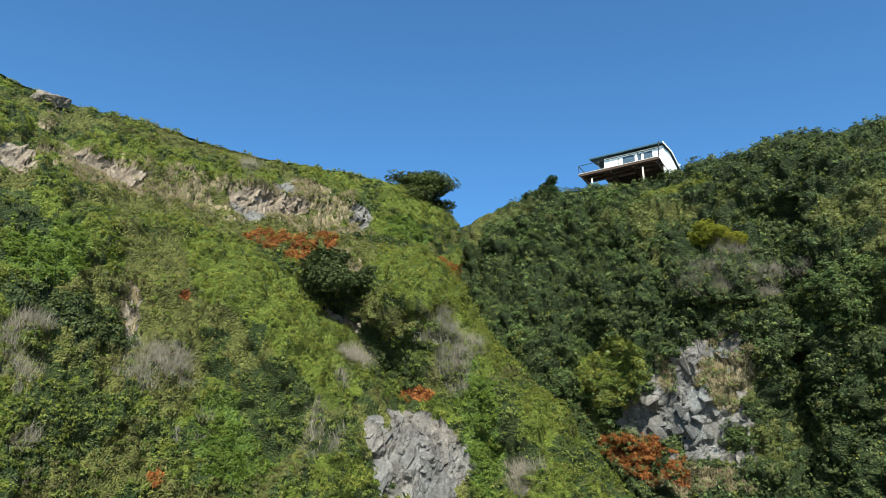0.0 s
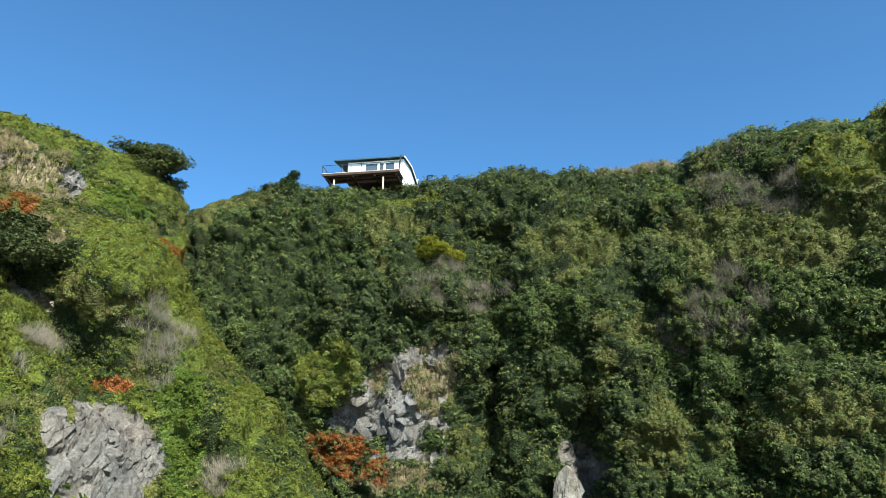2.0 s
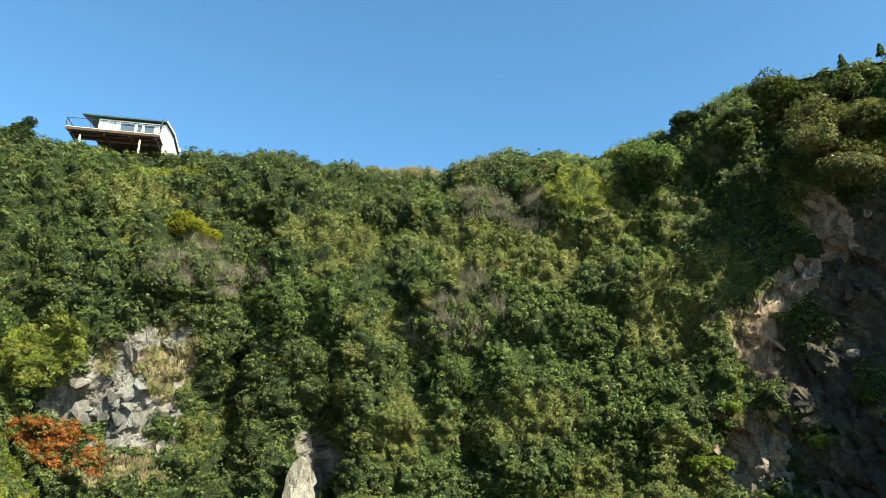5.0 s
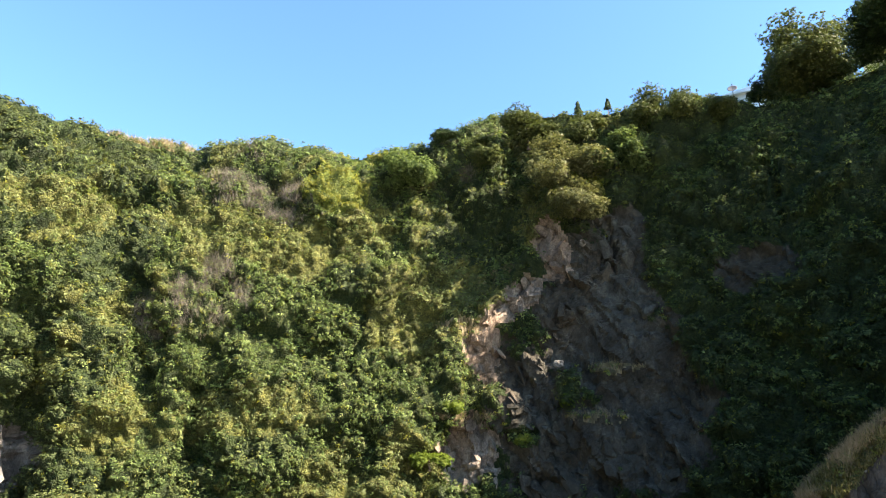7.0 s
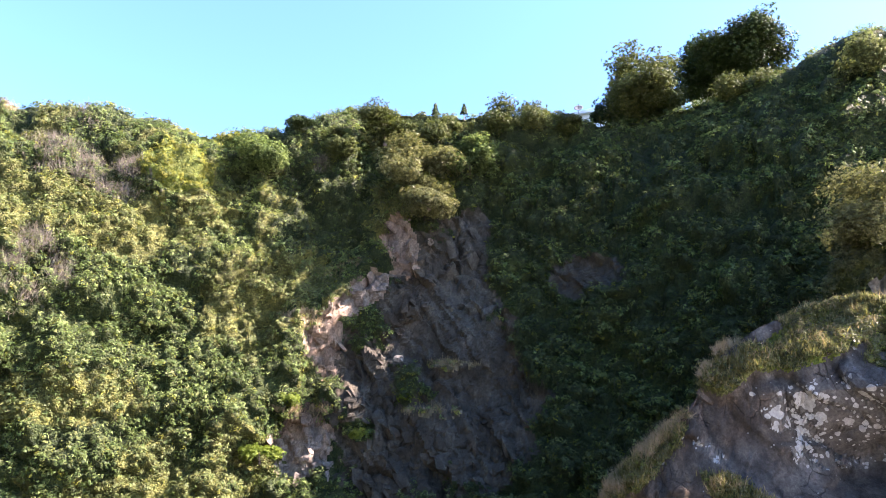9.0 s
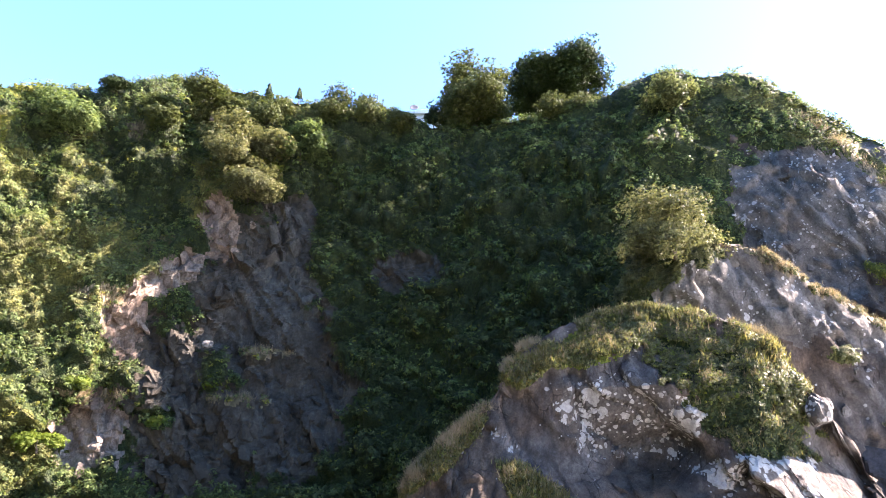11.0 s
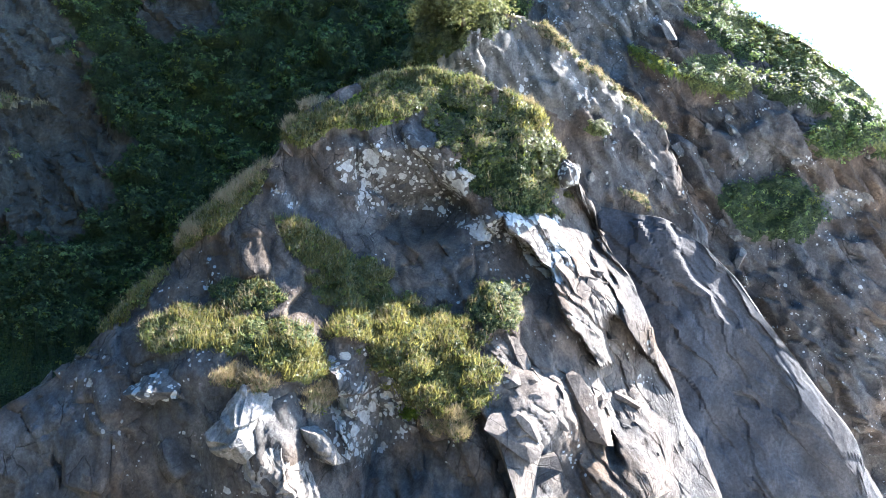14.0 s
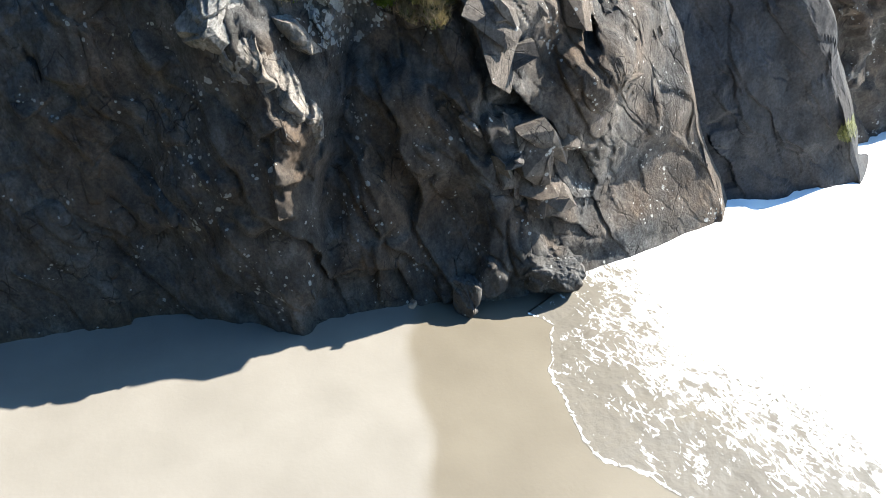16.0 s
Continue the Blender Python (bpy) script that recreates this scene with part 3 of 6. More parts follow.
def bowl():
    az = columns(-2, 150, 0.19)
    v = rows_of([(0, 0.32, 18), (0.32, 1.0, 205), (1.0, 1.35, 20)])
    foot, low, high, crest, top = along(az, BOWL_WEST + BOWL_EAST + HEADLAND)
    A, V = np.meshgrid(az, v)
    R, Z = np.zeros_like(A), np.zeros_like(A)
    for i in range(len(az)):
        rise = 9 if 84 < az[i] < 110 else -3
        Z[:, i] = np.interp(v, [0, 1.0, 1.06, 1.35], [-0.6, top[i], top[i] + (1.0 if rise > 0 else 0.2), top[i] + rise])
    # the corner between the two walls of the bowl leans over with height
    lean = 0.55 * smooth(A, 52, 64) * (1 - smooth(A, 82, 100))
    B = A - lean * (np.minimum(Z, 46) - 38) - 2.5 * smooth(A, 55, 62) * (1 - smooth(A, 76, 86)) * (1 - smooth(Z, 34, 44))
    for k in range(len(v)):
        at_row = [np.interp(B[k], az, c) for c in (foot, low, high, crest)]
        w = np.interp(v[k], [0, 0.45, 0.75, 1.0, 1.35], [0, 1, 2, 3, 4])
        j = min(int(w), 3)
        R[k] = at_row[3] + 60 * (w - 3) if w >= 3 else at_row[j] * (1 - w + j) + at_row[j + 1] * (w - j)
    # spurs towards the beach, and gullies
    R = R - bulges(A, Z, [(33, 42, 9, 8, 1.6, 0), (48, 36, 8, 14, 1.6, 0), (40, 30, 6, 14, 1.2, 0), (20, 40, 5, 9, 1.4, 0), (55, 48, 3.4, 4.5, 2.2, 0),
                          (67, 45.5, 2.6, 5.5, -2.2, 30), (66.5, 33.2, 2.2, 13.2, 2.2, -30), (75.8, 51, 3.3, 4.6, 2.8, 0), (72.5, 33.4, 1.4, 10.4, 0.8, -30), (86, 35.2, 6, 11.2, -1.2, 0)])
    R = R - bulges(A, Z, [(12.5, 30, 2.4, 16, -3.0, 0), (27.5, 31, 1.8, 10, -3.2, 0), (34.6, 25, 1.3, 9, -4.0, 0), (27, 44, 2.2, 4, -1.4, 0), (24, 40.5, 3, 1.6, 1.6, 0), (13.4, 33, 2.8, 3.4, 2.0, 0),
                          (127, 44, 3.5, 5, 1.0, 0), (123, 36, 3, 4, -1.4, 0), (134, 32, 6, 3.4, 2.2, -15), (40, 36, 2, 7, -2.8, 20), (46, 27, 1.6, 7, -2.6, 0), (38, 46, 3.4, 1.6, -1.8, 0)])
    P = polar(A, R, Z)
    flat = P.reshape(-1, 3)
    flat += normals_of(P).reshape(-1, 3) * (0.9 * rough(flat * 0.11, 3, 3))[:, None] * smooth(flat[:, 2], 0, 4)[:, None]
    zones = [("olive", 5.6, 52.8, 3.4, 0.9, 0), ("olive", 17.1, 49.0, 4.2, 1.3, 0), ("olive", 34.3, 44.9, 5.4, 2.2, 0), ("leaf", 30.0, 38.1, 5.7, 3.1, 0),
        ("light", 19.8, 51.5, 3.0, 0.9, 0), ("rock", 20.1, 30.4, 3.4, 5.2, 10), ("rock", 16.2, 29.3, 2.6, 1.9, -10), ("rock", 22.5, 35.1, 0.8, 1.1, 0),
        ("dry", 22.2, 32.6, 1.9, 2.9, 0), ("dry", 17.7, 33.0, 0.6, 1.8, 0), ("dry", 20.0, 24.5, 3.8, 1.2, 0), ("russet", 15.8, 26.2, 3.6, 1.6, -25),
        # the dark row under the twigs paints the shaded hollow below their overhang
        ("rock", 34.0, 25.2, 1.3, 2.4, 0), ("leaf", 22.1, 27.6, 1.0, 1.0, 0), ("light", 13.4, 33.6, 2.8, 2.8, 0), ("dark", 24.6, 38.0, 3.0, 1.2, 0), ("twig", 24.2, 40.4, 3.3, 1.8, -8)]
    zones += [("olive", 48.6, 43.4, 9.2, 2.9, -12), ("light", 55.5, 48.0, 2.7, 2.2, 0), ("leaf", 52.0, 32.1, 9.9, 5.5, 0), ("olive", 50.4, 28.6, 4.6, 2.0, 0),
        ("light", 57.9, 53.0, 3.8, 0.7, 0), ("twig", 45.4, 37.5, 4.2, 2.4, 25), ("twig", 49.8, 47.0, 4.5, 1.8, -20), ("twig", 48.2, 52.5, 1.4, 1.2, 0),
        ("dry", 38.3, 53.6, 2.1, 0.6, 0), ("dry", 40.9, 53.7, 2.2, 0.8, 0), ("twig", 65.6, 50.6, 1.8, 1.5, 0)]
    # the corner of the bowl: broken ledges in the sun, shale coloured darker for its shade, plants between
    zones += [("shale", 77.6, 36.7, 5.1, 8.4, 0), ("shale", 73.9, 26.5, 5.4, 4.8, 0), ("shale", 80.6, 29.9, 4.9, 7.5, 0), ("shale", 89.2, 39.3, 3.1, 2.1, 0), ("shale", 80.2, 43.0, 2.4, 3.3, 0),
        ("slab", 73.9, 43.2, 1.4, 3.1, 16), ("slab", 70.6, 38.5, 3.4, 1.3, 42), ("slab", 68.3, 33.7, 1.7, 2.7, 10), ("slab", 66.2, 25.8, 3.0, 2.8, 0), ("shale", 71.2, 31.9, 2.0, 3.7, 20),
        ("dark", 67.5, 45.9, 4.3, 4.1, 33), ("olive", 66.0, 38.6, 3.3, 2.2, 11), ("leaf", 69.8, 41.2, 1.5, 1.3, 21), ("leaf", 64.7, 32.7, 1.8, 2.1, 0),
        ("olive", 61.4, 36.4, 3.6, 4.4, 10), ("leaf", 59.6, 29.4, 3.0, 3.6, 0), ("olive", 62.6, 25.0, 2.6, 3.0, 0)]
    zones += [("leaf", 63.6, 28.6, 2.0, 2.4, 0), ("dry", 66.4, 35.6, 1.8, 0.6, 0), ("dry", 69.1, 40.5, 2.4, 0.4, 32), ("dry", 66.7, 28.5, 2.4, 0.5, 0), ("dark", 83.9, 42.0, 2.6, 5.1, 0), ("leaf", 83.8, 40.0, 1.9, 1.0, 0),
        ("dark", 74.8, 30.6, 1.0, 1.9, 0), ("leaf", 70.8, 34.1, 0.8, 0.8, 0), ("leaf", 70.9, 27.0, 1.3, 0.9, 0), ("dark", 86.0, 34.1, 2.4, 3.4, 0), ("dry", 78.5, 32.2, 2.2, 0.4, 0), ("dry", 76.6, 28.3, 2.2, 0.5, 0),
        ("light", 76.4, 48.4, 2.0, 2.0, 0), ("olive", 75.4, 51.3, 3.5, 1.9, 0)]
    zones += [("head", 122.4, 40.9, 5.6, 6.4, -40), ("head", 117.6, 44.3, 2.2, 3.5, 0), ("sea_rock", 127.6, 28.3, 8.4, 3.2, 0), ("sea_rock", 126.9, 37.1, 2.5, 1.7, 0),
        ("olive", 122.0, 48.0, 2.2, 0.8, -21), ("leaf", 116.3, 47.2, 1.7, 1.0, -24), ("olive", 119.4, 52.2, 4.6, 0.9, -32), ("olive", 124.2, 46.6, 5.0, 0.7, -58), ("dry", 124.4, 45.6, 6.0, 0.3, -58),
        ("light", 125.5, 35.6, 2.2, 0.5, -34), ("olive", 129.9, 34.5, 3.2, 1.5, -18), ("dark", 134.7, 33.6, 2.6, 1.1, -18), ("olive", 131.5, 38.6, 4.5, 0.9, -27)]
    zones += [("olive", 137.6, 34.2, 3.3, 0.8, -35), ("leaf", 137.7, 30.1, 1.5, 1.8, -64), ("head", 137.7, 25.3, 2.0, 1.1, 11), ("dark", 133.6, 25.0, 3.5, 2.2, 0)]

    def cover(az, z, q):
        n = rough(q * 0.22, 3, 90) + 0.5 * rough(q * 0.8, 2, 94)
        west = np.where(n > np.interp(az, [30, 45], [0.6, 0.15]), KINDS.index("olive"), np.where(n < np.interp(az, [12, 20, 26, 37, 44], [0.0, 0.35, 0.8, 0.6, -0.7]), KINDS.index("dark"), KINDS.index("leaf")))
        # the wall turned from the sun gets darker leaf kinds, shade laid on as colour
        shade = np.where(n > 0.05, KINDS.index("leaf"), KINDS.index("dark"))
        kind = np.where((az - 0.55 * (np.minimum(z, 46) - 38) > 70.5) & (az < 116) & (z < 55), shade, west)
        brow = np.interp(az, [116, 121, 126.3, 129, 135.5, 141, 145], [50, 48.5, 43, 38.5, 35, 29, 10])
        rocky = (az > 116) & (z < brow - 1.0 + 1.2 * n)
        return np.where(rocky, KINDS.index("sea_rock"), kind)

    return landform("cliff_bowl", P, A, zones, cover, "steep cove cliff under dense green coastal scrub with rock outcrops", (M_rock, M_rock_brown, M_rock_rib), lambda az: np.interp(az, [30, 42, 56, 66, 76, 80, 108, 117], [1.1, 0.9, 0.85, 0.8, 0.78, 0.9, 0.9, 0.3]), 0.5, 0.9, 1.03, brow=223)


bowl()

# the nearer sunlit hill, with a knob and two rounded spurs
HILL = [(-72, 40, 46, 50, 60, 56.2), (-45, 32, 41, 49, 58, 55.6), (-36.6, 32, 41, 48.5, 57, 54.4), (-32, 33, 42, 49, 58.5, 54.0), (-28, 34, 43, 49.5, 59, 53.9),
        (-22.6, 35, 44, 51, 60, 54.2), (-16, 36, 45, 52.5, 61, 53.6), (-9.4, 37, 46, 54, 62.5, 53.4), (-5, 38, 47, 55, 63, 52.9), (-2, 39, 47.5, 56, 63, 51.9),
        (1.6, 40, 48, 57, 63.5, 50.0), (8, 41, 48.5, 57, 63, 48.8), (14, 41, 49, 57, 63, 48.8), (24, 42, 50, 57, 63, 48.8)]


def hill():
    v = rows_of([(0, 0.3, 22), (0.3, 1.0, 190), (1.0, 1.25, 20)])
    s = np.concatenate([np.linspace(0, 1, 470), np.linspace(1, 1.3, 30)[1:]])
    A, R, Z = (np.zeros((len(v), len(s))) for _ in range(3))
    edge = np.array([(0, 23), (10, 20), (18, 16.6), (24.4, 13.8), (28.5, 11.5), (31.7, 9.1), (33.8, 6.9), (37.6, 4.2), (40.8, 2.3), (44, 1.6), (48, 1.6), (54, 0.8), (60, 0.8)]).T
    for j, sj in enumerate(s):
        # azimuth runs from far round the cove to the edge, which leans with height
        z = np.interp(v, [0, 1, 1.25], [-0.6, 52, 52])
        az = -72 + (np.interp(z, edge[0], edge[1]) + 72) * min(sj, 1.0)
        foot, low, high, crest, top = along(az, HILL)
        r = np.array([np.interp(v[i], [0, 0.45, 0.75, 1.0, 1.25], [foot[i], low[i], high[i], crest[i], crest[i] + 40]) for i in range(len(v))])
        z = np.array([np.interp(v[i], [0, 1, 1.05, 1.25], [-0.6, top[i], top[i] - 0.2, top[i] - 6]) for i in range(len(v))])
        r = r + 3.0 * np.clip((sj - 0.90) / 0.10, 0, 1) ** 3
        if sj > 1:
            r, az = r + 60 * (sj - 1), az - 5 * (sj - 1)
        A[:, j], R[:, j], Z[:, j] = az, r, z
    R = R - bulges(A, Z, [(-2.6, 39.0, 3.8, 4.3, 5.4, 0), (1.8, 34, 2.6, 8, 2.8, 45), (6, 28, 2.6, 8, 2.0, 45), (-16.5, 37, 4, 8, 2.6, 50), (-10.5, 31, 4, 9, 2.6, 45), (-1, 27, 5, 5, 2.0, 0),
                          (-6.6, 34, 1.5, 8, -3.4, 40), (-8.5, 39, 3, 2, -1.8, 0), (-9, 46.5, 4, 2, -0.9, 0), (-14, 46, 6, 1.5, -0.5, 8)])
    R = R - bulges(A, Z, [(-28, 46, 7, 2.6, -0.9, -15), (-20, 49, 9, 2.6, 1.4, 0), (-31, 30, 6, 10, 1.2, 0), (10.5, 33, 2.5, 3.4, 1.5, 0), (-25.5, 35, 2.0, 4, -1.4, 15)])
    P = polar(A, R, Z)
    flat = P.reshape(-1, 3)
    flat += normals_of(P).reshape(-1, 3) * (0.55 * rough(flat * 0.13, 3, 11))[:, None] * smooth(flat[:, 2], 0, 4)[:, None]
    zones = [("olive", -16.2, 44.3, 13.6, 2.9, -8), ("olive", -23.2, 38.2, 3.7, 2.9, 0), ("light", -16.6, 37.4, 6.2, 2.9, -35),
        ("light", -10.3, 32.9, 5.0, 3.8, -45), ("light", -2.6, 41.0, 4.5, 2.5, 0), ("light", 1.8, 35.1, 2.8, 4.1, 40), ("light", -2.2, 50.5, 3.8, 2.1, -20),
        # the dark rows lie in gully and hollows and paint their shade as leaf colour
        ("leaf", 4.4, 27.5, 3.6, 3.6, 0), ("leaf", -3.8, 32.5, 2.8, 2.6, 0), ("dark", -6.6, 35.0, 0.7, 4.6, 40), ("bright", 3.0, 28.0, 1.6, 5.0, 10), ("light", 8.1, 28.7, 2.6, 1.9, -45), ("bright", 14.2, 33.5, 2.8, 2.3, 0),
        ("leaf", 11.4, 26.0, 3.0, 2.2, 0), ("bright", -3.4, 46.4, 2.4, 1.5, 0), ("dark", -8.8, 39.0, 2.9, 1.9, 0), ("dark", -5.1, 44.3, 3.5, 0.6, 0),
        ("bright", -31.1, 37.8, 2.8, 2.9, 0), ("light", -26.9, 38.3, 1.2, 1.4, 0)]
    zones += [("dark", -28.9, 33.6, 4.4, 1.5, -10), ("dark", -32.9, 39.6, 1.8, 1.0, 0), ("leaf", -28.0, 27.4, 3.2, 2.2, 0), ("bright", -15.9, 27.1, 3.5, 2.8, 0),
        ("olive", -21.5, 31.6, 2.4, 4.0, 0), ("leaf", -13.6, 29.0, 2.6, 3.3, 0), ("dry", -29.6, 46.5, 3.5, 1.8, -15), ("shale", -34.5, 45.2, 1.4, 1.4, 0),
        ("dry", -15.0, 47.8, 7.6, 1.0, 6), ("rock", -16.8, 46.0, 2.2, 1.1, 0), ("rock", -13.9, 49.4, 1.5, 0.8, 30), ("dry", -10.7, 49.6, 2.9, 1.1, 0),
        ("rock", -7.4, 47.5, 1.2, 1.3, 0)]
    zones += [("dry", -24.5, 46.6, 7.0, 2.0, -12), ("dry", -10.5, 46.2, 5.5, 1.8, 5), ("shale", -28.0, 46.8, 3.2, 1.1, -15), ("shale", -15.9, 47.0, 4.0, 1.0, 10), ("shale", -25.0, 35.0, 0.9, 1.8, 0),
        ("russet", -14.2, 42.2, 2.7, 1.5, -10), ("russet", -10.9, 43.5, 1.8, 1.1, 20), ("dry", -8.2, 41.4, 1.9, 0.9, -30),
        ("russet", 0.8, 43.0, 1.6, 1.2, -42), ("dry", 3.3, 39.1, 2.2, 0.4, -55), ("shale", -8.7, 36.3, 1.8, 0.7, -28), ("dry", -25.3, 35.4, 0.9, 2.1, 10),
        ("shale", -25.0, 34.4, 0.4, 1.1, 0), ("russet", -21.5, 24.2, 0.7, 0.6, 0), ("russet", -21.2, 36.0, 1.0, 0.5, 0), ("rock", -1.6, 25.9, 3.5, 3.3, 0),
        ("rock", -5.5, 27.4, 0.7, 1.2, 0)]
    zones += [("twig", -22.5, 30.4, 2.0, 1.8, -30), ("twig", -20.0, 27.0, 1.0, 1.7, 0), ("twig", -31.4, 30.2, 1.3, 2.5, 0), ("twig", -30.4, 25.7, 0.8, 1.8, 0),
        ("twig", -9.2, 26.5, 1.5, 2.5, 0), ("twig", -7.7, 32.0, 0.9, 1.6, 0), ("twig", 0.4, 32.9, 1.9, 2.8, 0), ("twig", 8.9, 31.2, 0.6, 1.2, 0),
        ("twig", 11.5, 33.6, 1.6, 0.4, 0), ("twig", 6.1, 24.7, 1.5, 1.2, 0), ("twig", -17.5, 49.6, 0.9, 1.6, 0), ("dry", -32.9, 50.9, 0.8, 1.2, 0),
        ("russet", -2.2, 30.3, 1.4, 0.5, 0)]

    def cover(az, z, q):
        n = rough(q * 0.25, 3, 96) + 0.5 * rough(q * 0.9, 2, 99)
        return np.where(n > 0.15, KINDS.index("olive"), np.where(n < -0.3, KINDS.index("light"), KINDS.index("leaf")))

    return landform("cliff_hill", P, A, zones, cover, "sunlit bushy hillside with bare sandy scarps", (M_rock, M_rock_tan, M_rock), 0.5, 0.38, 0.6, 0.88, brow=212)


hill()


def fin(name, az0, az1, step, spec, foot_rows, back, zones, default, label, veg, rock, blockiness, shale, extra=(), wobble=0.7, seed=21, span=0.66, level=False):
    """A rock ridge: foot, face, crest and a back slope."""
    az = columns(az0, az1, step)
    v = rows_of([(0, 1, foot_rows), (1, 1.12, 26), (1.12, 2, 34)])
    foot, mid, crest, top = along(az, spec, 0.5)
    A, V = np.meshgrid(az, v)
    R, Z = np.zeros_like(A), np.zeros_like(A)
    for i in range(len(az)):
        R[:, i] = np.interp(v, [0, 0.5, 0.9, 1, 1.12, 2], [foot[i], mid[i], crest[i] - 0.9, crest[i], crest[i] + 1.0, crest[i] + back])
        Z[:, i] = np.interp(v, [0, 0.9, 1.0, 1.12, 2], [-1.0, top[i] * 0.9, top[i], top[i] * 0.985, max(0, top[i] * 0.45 - 3)])
    R = R - bulges(A, Z, extra, span) * np.where(V > 1.1, 0, 1)
    P = polar(A, R, Z)
    flat = P.reshape(-1, 3)
    flat += normals_of(P).reshape(-1, 3) * (wobble * rough(flat * 0.16, 3, seed))[:, None] * smooth(flat[:, 2], 0, 3)[:, None]
    return landform(name, P, A, zones, default, label, (M_rock_sea, shale, M_rock_slab), veg, rock, blockiness, span, level=level)


# the sea cliff: height of the crest, and distances of the face at rising levels, all by azimuth
CLIFF_AZ = [52, 62, 72, 80, 88, 94, 98.5, 102, 104.5, 108, 112, 116, 120, 124, 128, 132, 136]
CLIFF_TOP = [4.5, 7, 11.4, 15.6, 20.4, 25.1, 28.6, 30.6, 31.6, 32.2, 31.7, 30.2, 27, 20.8, 13.5, 6.5, -1]
CLIFF_FACE = {0: [37, 36, 34.6, 33, 32.4, 30.4, 29, 29.8, 30.4, 30.6, 31.2, 31.6, 32.8, 34.2, 36.8, 39.9, 43],
              5: [38, 37, 35.6, 33.8, 32.6, 30.4, 29, 30.8, 31.4, 31.5, 31.5, 31.2, 32.8, 34.8, 38.6, 42, 44],
              11: [40, 39, 38, 35, 33, 31, 29.7, 31.8, 32.4, 32.4, 31.6, 31.2, 32.8, 35.4, 40.4, 44, 45.5],
              17: [42, 41, 40, 37.6, 34.4, 32.6, 32, 34.4, 34.9, 35, 34.5, 34, 37.4, 41, 44, 45.5, 46.5],
              21: [43, 42, 41, 40, 37.6, 36, 35.6, 36.4, 36.7, 37, 36.9, 36.5, 39.4, 42.6, 45, 46.5, 47],
              24.5: [44, 43, 42, 41, 39.6, 38, 37, 37.6, 38.3, 38.8, 38.2, 37.9, 40.6, 43.6, 45.6, 47, 47.5],
              27.5: [45, 44, 43, 42, 41, 39.4, 38, 37.6, 37.5, 37.3, 37.4, 38, 41, 44, 46, 47.5, 48],
              33: [46, 45, 44, 43, 42, 41, 40.4, 40.2, 40.4, 40.4, 40.6, 41, 42.4, 45, 47, 48, 48.5]}


def plate(A, Z, a, h, wide, tall, proud, turn, back, lean, span=0.62):
    """How far a flat-faced block stands proud of a face: it is turned a little to one side and leans back."""
    mx, my = (A - a) * span, Z - h
    c, s = math.cos(radians(lean)), math.sin(radians(lean))
    x, y = c * mx + s * my, -s * mx + c * my
    front = proud - np.clip(turn * x, -0.5, 0.5) - np.clip(back * y, -0.5, 0.5)
    return front - 2.6 * np.maximum(0, np.abs(x) - wide) - 2.6 * np.maximum(0, np.abs(y) - tall)


